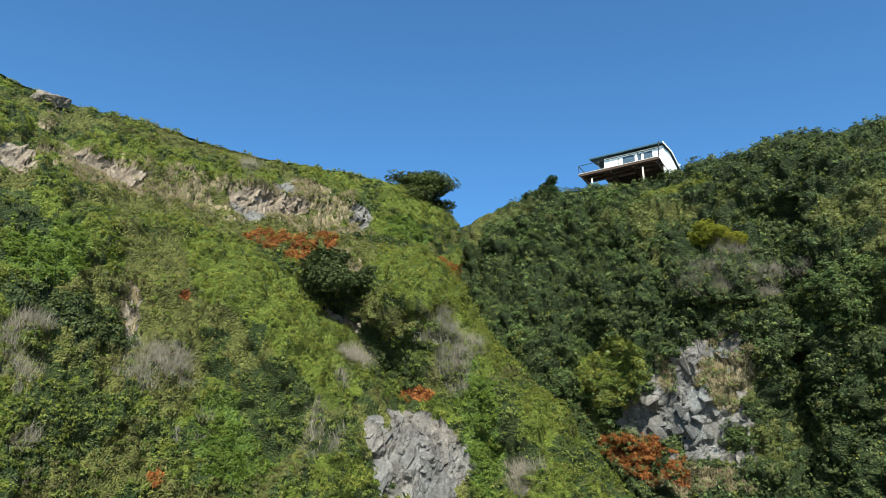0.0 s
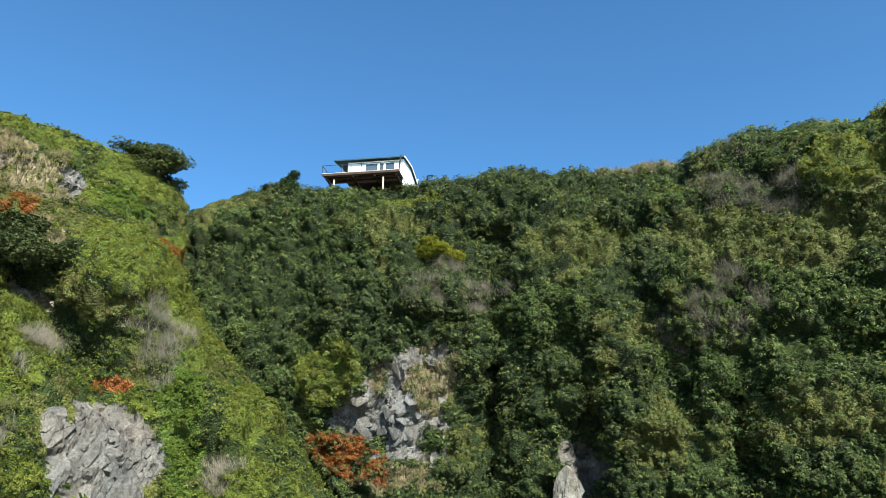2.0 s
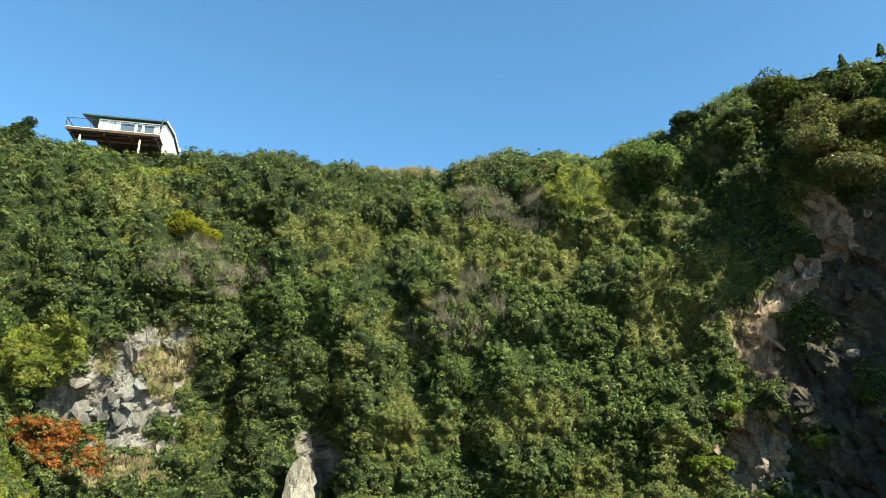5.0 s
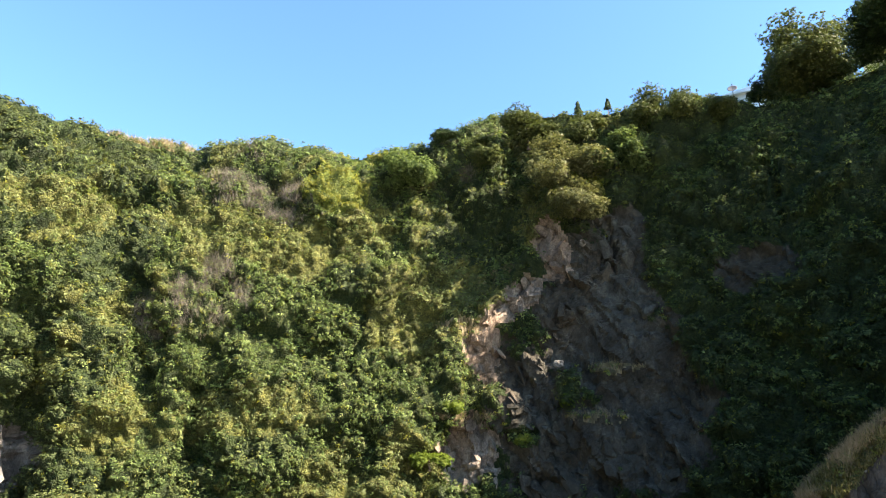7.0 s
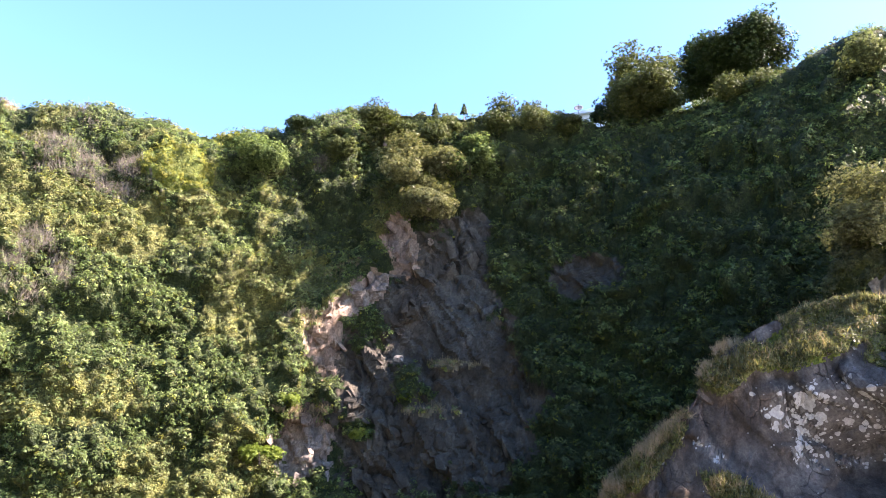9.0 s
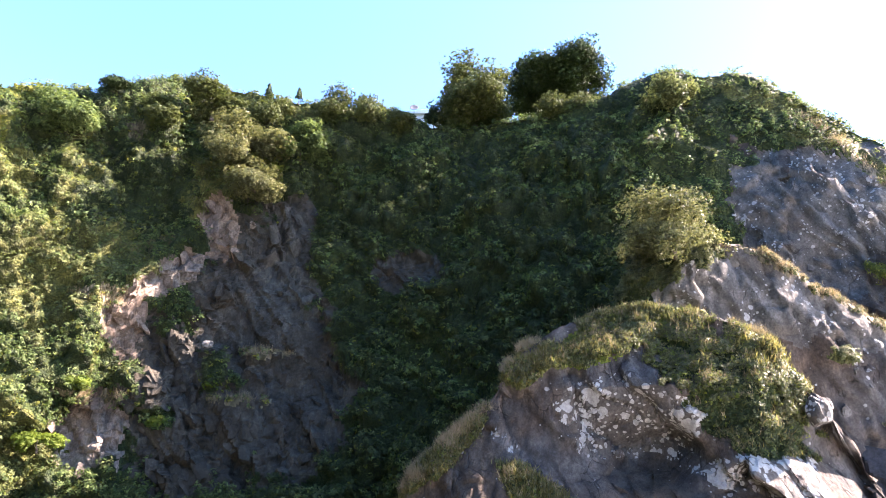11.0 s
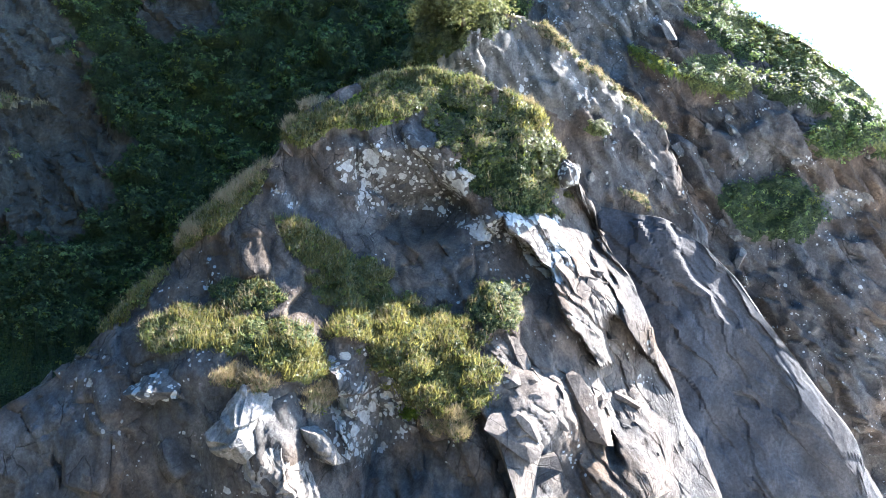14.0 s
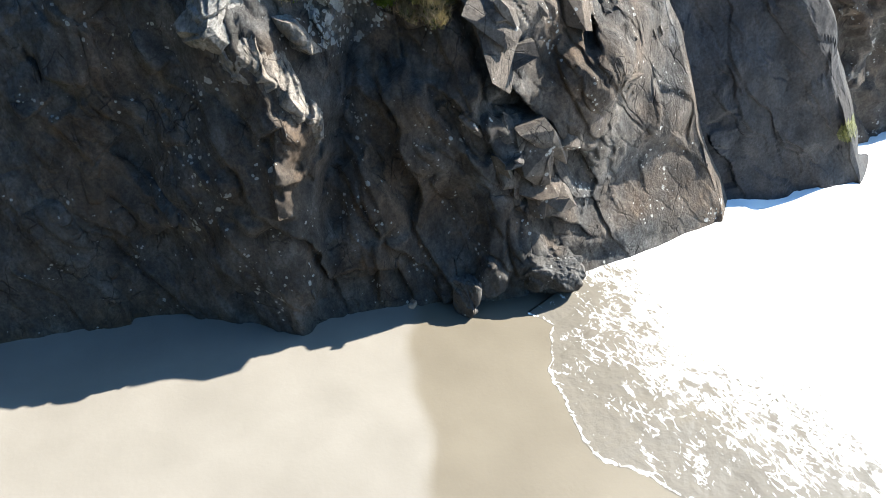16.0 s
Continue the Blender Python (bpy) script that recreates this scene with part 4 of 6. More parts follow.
def sea_cliff(zones):
    az = columns(52, 136, 0.155)
    v = rows_of([(0, 1, 265), (1, 1.12, 26), (1.12, 2, 30)])
    A, V = np.meshgrid(az, v)
    top = sum(np.interp(az + d, CLIFF_AZ, CLIFF_TOP) for d in (-0.6, 0, 0.6)) / 3
    levels = sorted(CLIFF_FACE)
    rings = [sum(np.interp(az + d, CLIFF_AZ, CLIFF_FACE[k]) for d in (-0.5, 0, 0.5)) / 3 for k in levels]
    R, Z = np.zeros_like(A), np.zeros_like(A)
    for i in range(len(az)):
        t = top[i]
        Z[:, i] = np.interp(v, [0, 0.94, 1.0, 1.12, 2], [-1.0, t * 0.94, t, t * 0.985, max(0, t * 0.45 - 3)])
    # the corners of the face wander as they rise
    wander = np.stack([A.ravel() * 0.2, Z.ravel() * 0.26, 0 * A.ravel()], 1)
    B = A + (1.4 * rough(wander, 2, 88)).reshape(A.shape) * smooth(Z, 0.5, 4) * smooth(32 - Z, 0, 8)
    stack = np.stack([np.interp(B, az, g) for g in rings])
    at_ = np.interp(Z, levels, np.arange(len(levels)))
    low = np.clip(at_.astype(int), 0, len(levels) - 2)[None]
    part_ = at_ - low[0]
    face = np.take_along_axis(stack, low, 0)[0] * (1 - part_) + np.take_along_axis(stack, low + 1, 0)[0] * part_
    edge = np.count_nonzero(v < 1)
    R = np.where(V <= 1, face, face[edge][None] + np.interp(V, [1, 1.12, 2], [0.0, 1.2, 7.5]))
    R = R - np.where(V > 1.05, 0, bulges(A, Z, [(103.4, 9, 1.3, 8, -1.5, -12), (112.5, 4.5, 3.4, 3, -1.5, 0), (118.5, 2, 2.2, 2, 1.2, 0),
                                                (86, 5, 4, 4, -1.0, 0), (108, 24.2, 3.6, 1.2, -0.9, 0), (122.5, 20, 1.6, 5, 0.8, 30), (91, 12, 2, 5, -0.8, -25), (109.5, 16.4, 4.8, 2.2, 1.2, -28), (104.8, 17.6, 4.0, 1.6, 0.9, -34), (94, 18, 5, 1.2, 0.8, 0)], 0.66))
    # flat broken slabs, long way down the face
    rs = np.random.default_rng(12)
    proud = np.zeros_like(R)
    for k in range(56):
        a, h, size = rs.uniform(80, 113), rs.uniform(1, 24), rs.uniform(0.35, 0.9)
        turn, back, lean = rs.uniform(-0.05, 0.3), rs.uniform(-0.1, 0.3), rs.normal(18, 14)
        proud = np.maximum(proud, plate(A, Z, a, h, size, size * rs.uniform(1.0, 2.4), rs.uniform(0.12, 0.35) * size + 0.1, turn, back, lean))
    R = R - np.where(V > 1.0, 0, proud)
    P = polar(A, R, Z)
    flat = P.reshape(-1, 3)
    # broad worn swells, drawn out down the bedding
    q = np.stack([flat @ LONG / 5.5, flat @ ACROSS / 2.2, flat @ THIRD / 2.2], 1)
    swell = 0.6 * rough(flat * 0.16, 3, 21) + np.interp(A.ravel(), [106, 114], [0.12, 0.04]) * rough(q, 3, 23, 0.4)
    flat += normals_of(P).reshape(-1, 3) * swell[:, None] * smooth(flat[:, 2], 0, 2)[:, None]
    return landform("sea_cliff", P, A, zones, "sea_rock", "dark lichen-spotted sea cliff rising from the sand with green caps", (M_rock_sea, M_rock_brown, M_rock_slab), 0.2, lambda az: np.interp(az, [92, 100, 112, 116, 123, 129], [0.22, 0.27, 0.36, 0.5, 0.45, 0.12]), 1.5, 0.66, 0.46, fine=lambda az: np.interp(az, [106, 115], [0.9, 0.28]), level=True)


# azimuth, then distances of foot, middle and crest, then the crest's height
KNOB_RIDGE = [(98, 41, 43, 46, 20), (103, 41, 43, 45.5, 29.2), (105.5, 40.6, 42.6, 45.5, 32.8), (107.3, 40.4, 42.4, 44.5, 35), (111.5, 40.4, 42.4, 44.2, 36.8), (114.8, 41, 43, 45, 36.8), (116.2, 41.6, 43.6, 45.6, 36.6),
              (117.9, 42.4, 44.4, 46.2, 35.6), (121.3, 44, 46, 47.6, 33.8), (126.1, 46.4, 48, 49.6, 30.6), (128.3, 47.6, 49, 50.4, 27.2), (129.6, 48.6, 49.8, 51, 22), (131.5, 50, 50.8, 51.6, 14)]
SEAWARD_FIN = [(121, 42, 44, 47, 25), (126.6, 42.3, 44.5, 47.2, 24), (129.5, 43, 45, 47.6, 22.4), (131.4, 43.6, 45.4, 48, 20.4), (133.3, 44.2, 45.8, 48.3, 18.1), (135.3, 45, 46.6, 48.6, 15.7), (139, 47, 48.2, 49.6, 10.3),
               (141.3, 49, 49.6, 50.5, 6.4), (142.6, 50, 50.4, 51, 4.2), (143.4, 51.2, 51.6, 52, 1.4), (144.5, 52.6, 52.8, 53, -1)]

cliff_zones = [("olive", 82.8, 18.2, 5.0, 0.8, 35), ("olive", 87.7, 21.3, 5.8, 0.7, 36), ("olive", 92.9, 24.0, 5.0, 0.6, 43), ("dry", 87.0, 21.0, 8.0, 0.55, 38), ("olive", 102.8, 29.4, 4.9, 0.9, 27),
        ("light", 106.3, 30.3, 6.2, 1.3, 22), ("leaf", 111.6, 30.4, 7.2, 2.3, -24), ("leaf", 115.8, 27.7, 5.2, 2.4, -42), ("dark", 115.4, 25.4, 4.8, 1.3, -30), ("light", 109.0, 31.4, 4.0, 0.6, 0), ("olive", 116.9, 29.4, 2.2, 1.2, -22),
        ("dry", 99.3, 29.6, 4.1, 0.35, 45), ("dry", 94.6, 25.9, 3.8, 0.4, 49), ("dry", 116.9, 30.6, 1.7, 0.6, 0)]
cliff_zones += [("rock", 106.6, 26.2, 5.0, 1.9, -6), ("leaf", 111.8, 28.4, 4.2, 1.6, -30), ("rock", 97.9, 24.7, 1.5, 0.4, -31), ("rock", 113.8, 23.4, 2.4, 0.8, 0), ("rock", 117.9, 22.9, 2.1, 1.4, 0), ("rock", 114.2, 31.0, 0.8, 0.6, -50), ("rock", 103.9, 15.4, 3.6, 2.5, 0), ("rock", 118.8, 22.0, 1.3, 1.2, 0),
        ("olive", 100.4, 22.1, 4.0, 0.8, -43), ("olive", 104.6, 19.6, 5.4, 1.6, -34), ("olive", 109.2, 17.8, 6.4, 2.1, -26), ("olive", 112.4, 16.5, 3.4, 1.3, -19), ("dark", 114.0, 19.4, 2.4, 1.3, 0), ("dark", 95.4, 20.1, 2.4, 0.6, 0),
        ("olive", 94.6, 18.6, 4.6, 0.8, -8), ("dark", 97.0, 18.2, 2.4, 0.9, -8), ("light", 89.7, 18.6, 1.6, 0.6, 0), ("olive", 98.0, 17.7, 2.3, 0.8, -27)]
cliff_zones += [("slab", 121.1, 19.5, 2.0, 2.4, 0), ("slab", 120.8, 15.8, 4.0, 2.2, -40), ("slab", 115.8, 14.6, 2.8, 1.0, -25), ("slab", 127.2, 10.4, 1.6, 2.4, 0), ("dry", 110.6, 14.5, 1.6, 0.6, -18), ("dry", 95.5, 16.7, 2.6, 0.3, -10), ("dry", 100.1, 15.6, 1.0, 0.6, -29)]
sea_cliff(cliff_zones)


def ridge_cover(az, z, q):
    return np.where(z + 1.5 * rough(q * 0.3, 3, 77) > 30.5, KINDS.index("head"), KINDS.index("sea_rock"))


ridge_zones = [("leaf", 111.0, 37.0, 4.0, 2.4, 0), ("dark", 106.1, 32.3, 4.1, 1.4, 35), ("olive", 109.0, 34.0, 2.6, 0.8, 10), ("light", 110.2, 36.0, 1.9, 0.6, 0), ("dry", 114.4, 37.2, 2.3, 0.5, -21),
        ("dry", 117.9, 35.3, 4.2, 0.35, -45), ("dry", 122.9, 32.2, 5.2, 0.25, -38), ("dry", 125.0, 25.1, 2.4, 0.2, -30), ("olive", 121.4, 29.6, 1.0, 0.4, 0)]
fin("knob_ridge", 98, 131.5, 0.17, KNOB_RIDGE, 190, 7, ridge_zones, ridge_cover, "narrow weathered rock ridge with grass along its edge", 0.5, 0.3, 0.8, M_rock_brown, [(111, 34, 3, 2, 0.6, 0)], 0.5, 33, 0.74)
fin("seaward_fin", 121, 144.5, 0.18, SEAWARD_FIN, 170, 6, [("olive", 142.0, 4.6, 0.7, 0.8, 0)], "shale", "smooth dark rock fin falling into the surf", 0.4, 0.16, 1.6, M_rock_fin, [(132, 12, 3, 8, -0.8, 0), (137.5, 6, 1.2, 7, -0.7, 20)], 0.4, 41, 0.8, True)


# ---- leaves: one object for each kind of cover on each landform ----
def leaf_mesh(name, centre, out, count, radius, size, mat, rs, shape="leaf"):
    """Leaves in sprigs: round each centre a tuft of count leaves that face outward. Twigs and blades rise from it instead."""
    n = len(centre)
    c = np.repeat(centre, count, 0)
    o = np.repeat(out, count, 0)
    N = n * count
    if shape == "leaf":
        d = rs.normal(0, 1, (N, 3)) + o * 0.9
        d /= np.linalg.norm(d, axis=1, keepdims=True)
        rad = radius * np.repeat(rs.uniform(0.6, 1.35, (n, 1)), count, 0) * rs.uniform(0.55, 1.0, (N, 1))
        pos = c + d * rad * np.array([1, 1, 0.8])
        face = 0.8 * d + 0.55 * o + np.array([0, 0, 0.45]) + rs.normal(0, 0.45, (N, 3))
        face /= np.linalg.norm(face, axis=1, keepdims=True)
        t = rs.normal(0, 1, (N, 3)) + d * 0.6
        t -= face * np.sum(t * face, 1, keepdims=True)
    else:
        pos = c + rs.normal(0, radius, (N, 3)) * np.array([1, 1, 0.3])
        face = rs.normal(0, 1, (N, 3))
        t = rs.normal(0, 0.34, (N, 3)) + o * 0.45 + np.array([0, 0, 1.0]) + np.repeat(rs.normal(0, 0.25, (n, 3)), count, 0)
    t /= np.linalg.norm(t, axis=1, keepdims=True)
    side = np.cross(face, t)
    side /= np.maximum(np.linalg.norm(side, axis=1, keepdims=True), 1e-9)
    s = size * rs.uniform(0.6, 1.3, (N, 1))
    if shape == "leaf":
        V = np.stack([pos - t * s * 0.5 + side * s * 0.3, pos - t * s * 0.4 - side * s * 0.34, pos + t * s * 0.6], 1)
    else:
        wide = {"blade": 0.026, "spear": 0.09, "twig": 0.011}[shape]
        bend = rs.normal(0, 0.2, (N, 3)) * s
        V = np.stack([pos - side * s * wide, pos + side * s * wide, pos + t * s + bend], 1)
    ob = mesh_object(name, V.reshape(-1, 3), np.arange(N * 3).reshape(-1, 3), [mat], False)
    ob.data.attributes.new("tuft", "FLOAT", "POINT").data.foreach_set("value", np.repeat(rs.random(n) * 0.55, count * 3).astype(np.float32))
    return ob


def scatter(name, sheet, kinds, sprigs, count, radius, size, mat, label, category, lift=(0.0, 0.2), shape="leaf", zmin=16.0, mix=0.12, seed=1):
    """Sprigs over all the faces of a landform that carry these kinds of cover, and thinly over its other greens."""
    P, f, kf, stand, tuft = SHEETS[sheet]
    rs = np.random.default_rng(seed + len(name) + 7 * len(sheet))
    own = np.isin(kf, [KINDS.index(k) for k in kinds])
    green = np.isin(kf, [KINDS.index(k) for k in ("leaf", "dark", "light", "olive", "bright", "twig", "dry", "russet")])
    more = np.ones(len(KINDS))
    for k, m in (("twig", 6.5), ("dry", 3.0), ("russet", 1.2)):
        more[KINDS.index(k)] = m
    share = np.where(own, 1.0, np.where(green, mix * more[kf], 0.0))
    pick = share > 0
    f, share = f[pick], share[pick]
    a, b, c, d = (P[f[:, i]] for i in range(4))
    nrm = np.cross(c - a, d - b)
    area = np.linalg.norm(nrm, axis=1) / 2
    nrm /= np.maximum(2 * area[:, None], 1e-9)
    zc = (a[:, 2] + c[:, 2]) / 2
    r = np.hypot(a[:, 0], a[:, 1])
    w = share * area * np.where(zc < zmin, 0.06, 1.0) * np.where(r > 72, 0.12, 1.0)
    # nothing on the lee side behind the crest
    w = w * np.where(np.sum(nrm[:, :2] * a[:, :2], 1) * np.sign(nrm[:, 2] + 1e-9) / np.maximum(r, 1) > 0.55, 0.03, 1.0)
    w = w * (0.15 + smooth(stand[f[:, 0]], -0.5, 0.4)) * (0.4 + smooth(tuft[f[:, 0]], 0.15, 0.65))
    cum = np.cumsum(w)
    i = np.searchsorted(cum, rs.random(sprigs) * cum[-1])
    u, v = rs.random((2, sprigs, 1))
    pos = a[i] * (1 - u) * (1 - v) + b[i] * u * (1 - v) + c[i] * u * v + d[i] * (1 - u) * v
    n = nrm[i]
    pos = pos + n * rs.uniform(lift[0], lift[1], (sprigs, 1))
    return tagged(leaf_mesh(name, pos, n, count, radius, size, mat, rs, shape), label, category, kind="stuff")


scatter("scrub_leaves", "cliff_bowl", ["leaf"], 36000, 11, 0.28, 0.185, M_leaf_deep, "dense mid-green leaves of salal scrub", "shrubs", (-0.05, 0.45))
scatter("shaded_scrub_leaves", "cliff_bowl", ["dark"], 22000, 10, 0.28, 0.2, M_leaf_dark, "dark green scrub leaves on the steep cliff, wall shade in their colour", "shrubs", (-0.05, 0.4), mix=0.1)
scatter("olive_scrub_leaves", "cliff_bowl", ["olive"], 25000, 10, 0.26, 0.17, M_leaf_moss, "olive brown-green leaves of coastal scrub", "shrubs", (-0.05, 0.4))
scatter("yellow_scrub_leaves", "cliff_bowl", ["light"], 9500, 11, 0.26, 0.16, M_leaf_light, "yellow-green leaves of a lighter shrub", "shrubs", mix=0.05)
scatter("bare_brush", "cliff_bowl", ["twig"], 1700, 14, 0.36, 0.75, M_twig_brown, "grey leafless brush among the scrub", "brush", shape="twig", mix=0)
scatter("russet_scrub", "cliff_bowl", ["russet"], 600, 11, 0.22, 0.16, M_russet, "orange-red autumn leaves on low shrubs", "shrubs", mix=0)
scatter("dry_grass", "cliff_bowl", ["dry"], 3500, 10, 0.18, 0.42, M_dry, "dry straw-coloured grass on ledges", "grass", shape="blade", mix=0)
scatter("scrub_leaves", "cliff_hill", ["leaf"], 16000, 11, 0.22, 0.14, M_leaf, "dense mid-green leaves of salal scrub", "shrubs", mix=0.07)
scatter("dark_scrub_leaves", "cliff_hill", ["dark"], 3600, 11, 0.26, 0.18, M_leaf_dark, "dark green leaves in the hollows of the hill, gully shade painted in", "shrubs", mix=0.04)
scatter("yellow_scrub_leaves", "cliff_hill", ["light"], 19000, 10, 0.2, 0.125, M_leaf_light, "yellow-green leaves of low sunlit scrub", "shrubs", mix=0.08)
scatter("olive_scrub_leaves", "cliff_hill", ["olive"], 14000, 10, 0.2, 0.125, M_leaf_olive, "olive brown-green leaves of low scrub", "shrubs", mix=0.06)
scatter("bright_scrub_leaves", "cliff_hill", ["bright"], 7000, 11, 0.24, 0.16, M_leaf_bright, "fresh bright green leaves of young shrubs", "shrubs", mix=0.05)
scatter("bare_brush", "cliff_hill", ["twig"], 1500, 12, 0.3, 0.7, M_twig, "grey leafless brush among the scrub", "brush", shape="twig", mix=0)
scatter("russet_scrub", "cliff_hill", ["russet"], 950, 11, 0.22, 0.15, M_russet, "orange-red autumn leaves on low shrubs", "shrubs", mix=0)
scatter("dry_grass", "cliff_hill", ["dry"], 3600, 10, 0.18, 0.28, M_dry, "dry straw-coloured grass on sandy scarps", "grass", shape="blade", mix=0)
scatter("cap_leaves", "sea_cliff", ["leaf"], 4000, 11, 0.14, 0.1, M_leaf, "glossy green leaves capping the sea rock", "shrubs", zmin=8)
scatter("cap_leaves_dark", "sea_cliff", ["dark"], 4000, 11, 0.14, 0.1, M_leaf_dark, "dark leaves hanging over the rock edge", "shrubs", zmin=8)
scatter("cap_leaves_olive", "sea_cliff", ["olive"], 11000, 9, 0.16, 0.26, M_leaf_olive, "olive mat of low spiky plants on the rock ledge", "shrubs", (-0.12, 0.02), "spear", zmin=8)
scatter("cap_leaves_yellow", "sea_cliff", ["light"], 6500, 9, 0.14, 0.22, M_sage, "yellow-green mat of low plants on the rock", "shrubs", (-0.1, 0.02), "spear", zmin=8, mix=0.12)
scatter("cap_leaves_sage", "sea_cliff", ["leaf"], 14000, 11, 0.14, 0.1, M_sage, "pale grey-green leaves among the cap plants", "shrubs", zmin=8)
scatter("ridge_grass", "sea_cliff", ["dry"], 5500, 10, 0.12, 0.36, M_dry, "dry tan grass along the rock ridge", "grass", shape="blade", zmin=8, mix=0.015)
scatter("knob_leaves", "knob_ridge", ["leaf", "olive", "light"], 3500, 11, 0.16, 0.11, M_sage, "sunlit pale green leaves along the ridge", "shrubs", zmin=8)
scatter("knob_leaves_dark", "knob_ridge", ["dark"], 2200, 11, 0.18, 0.12, M_leaf_dark, "leaves on the shaded side of the ridge, shade painted in", "shrubs", zmin=8)
scatter("knob_grass", "knob_ridge", ["dry"], 1500, 10, 0.1, 0.2, M_dry, "dry tan grass along the narrow ridge", "grass", shape="blade", zmin=8, mix=0)


# ---- broken rock: angular blocks bedded in the bare faces ----
def block(rs, size):
    """One angular stone with flat, uneven facets."""
    bm = bmesh.new()
    half = np.array([1.6, 1.0, 0.5]) * size * rs.uniform(0.65, 1.2, 3) * 0.5
    for _ in range(15):
        p = rs.normal(0, 1, 3)
        p = p / np.abs(p).max() ** 0.75 / np.linalg.norm(p) ** 0.25
        bm.verts.new(p * half * rs.uniform(0.8, 1.05))
    made = bmesh.ops.convex_hull(bm, input=bm.verts)
    bmesh.ops.delete(bm, geom=list({g for g in made["geom_interior"] + made["geom_unused"] if isinstance(g, bmesh.types.BMVert)}), context="VERTS")
    bmesh.ops.triangulate(bm, faces=bm.faces)
    v = np.array([q.co[:] for q in bm.verts])
    bm.verts.index_update()
    f = np.array([[q.index for q in g.verts] for g in bm.faces])
    bm.free()
    return v, f


def rubble(sheet, kinds, number, sizes, mat, label, az0=-180, az1=180, z0=0.0, z1=60.0, seed=5, single=False):
    P, f, kf = SHEETS[sheet][:3]
    rs = np.random.default_rng(seed)
    pool = [block(rs, 1.0) for _ in range(40)]
    a, b, c, d = (P[f[:, i]] for i in range(4))
    nrm = np.cross(c - a, d - b)
    area = np.linalg.norm(nrm, axis=1) / 2
    nrm /= np.maximum(2 * area[:, None], 1e-9)
    az = np.degrees(np.arctan2(a[:, 0], a[:, 1]))
    w = area * np.isin(kf, [KINDS.index(k) for k in kinds]) * (az > az0) * (az < az1) * (a[:, 2] > z0) * (a[:, 2] < z1) * (np.hypot(a[:, 0], a[:, 1]) < 66)
    # stones lie in bands and clusters
    w = w * smooth(rough((a + c) / 2 * np.array([0.35, 0.35, 0.35]), 3, seed + 60), -0.2, 0.5)
    broad = nrm * np.where(np.sum(nrm * (a - np.array([0, 0, 24.0])), 1) > 0, -1, 1)[:, None]
    cum = np.cumsum(w)
    pick = np.searchsorted(cum, rs.random(number) * cum[-1])
    axes = np.stack([LONG, ACROSS, THIRD]) / np.linalg.norm(np.stack([LONG, ACROSS, THIRD]), axis=1)[:, None]
    V, F, base = [], [], 0
    shared = []
    if single:
        for v, t in pool:
            me = bpy.data.meshes.new("rock_block")
            me.from_pydata(v.tolist(), [], t.tolist())
            me.materials.append(mat)
            shared.append(me)
    for i in pick:
        k = rs.integers(len(pool))
        size = sizes[0] + (sizes[1] - sizes[0]) * rs.random() ** 2.2
        twist = np.array(Matrix.Rotation(rs.normal(0, 0.32), 3, "X") @ Matrix.Rotation(rs.normal(0, 0.32), 3, "Y") @ Matrix.Rotation(rs.normal(0, 0.32), 3, "Z"))
        # each slab lies on the face and dips with the bedding
        up = broad[i] + 0.75 * axes[2]
        up /= np.linalg.norm(up)
        run = axes[0] - up * (axes[0] @ up)
        run /= np.linalg.norm(run)
        frame_ = np.stack([run, np.cross(up, run), up])
        turn = (twist.T @ frame_).T * size
        spot = (a[i] + c[i]) / 2 - up * size * rs.uniform(0.06, 0.26)
        if single:
            ob = new("rock_block", shared[k])
            ob.parent = bpy.data.objects[sheet]
            ob.matrix_world = Matrix.Translation(spot) @ Matrix(turn.tolist()).to_4x4()
        else:
            V.append(pool[k][0] @ turn.T + spot)
            F.append(pool[k][1] + base)
            base += len(pool[k][0])
    if not single:
        tagged(mesh_object("broken_rock", np.concatenate(V), np.concatenate(F), [mat], False), label, "rocks", kind="stuff")


rubble("cliff_bowl", ["rock"], 150, (0.35, 2.2), M_rock, "angular grey blocks of a bare outcrop in the scrub", 5, 50, 14, seed=5, single=True)
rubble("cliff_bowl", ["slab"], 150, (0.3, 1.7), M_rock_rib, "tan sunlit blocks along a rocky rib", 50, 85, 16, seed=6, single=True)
rubble("cliff_bowl", ["shale"], 420, (0.25, 1.5), M_rock_brown, "broken shale on the shaded cliff, its shade put into the colour", 55, 118, 10, seed=7)
rubble("cliff_bowl", ["sea_rock", "head"], 120, (0.3, 1.5), M_rock_head, "dark jointed rock of the headland", 112, 146, 8, seed=8)
rubble("cliff_hill", ["rock"], 200, (0.25, 1.3), M_rock, "grey blocks showing through the hillside scrub", z0=12, seed=9, single=True)
rubble("cliff_hill", ["shale"], 260, (0.12, 0.7), M_rock_tan, "crumbling tan stones on a bare scarp", z0=12, seed=10)
rubble("sea_cliff", ["slab", "sea_rock", "rock"], 46, (1.1, 3.4), M_rock_slab, "broad weathered slabs on the seaward end of the cliff", 114, 122.5, 3, 18.5, seed=31, single=True)
rubble("sea_cliff", ["slab"], 60, (0.35, 1.3), M_rock_slab, "pale sunlit slabs on the seaward end of the cliff", 108, 134, 3, seed=11, single=True)
rubble("sea_cliff", ["sea_rock"], 130, (0.25, 1.1), M_rock_dark, "dark angular rock standing out of the sea cliff", 70, 134, 0.5, 30, seed=12)
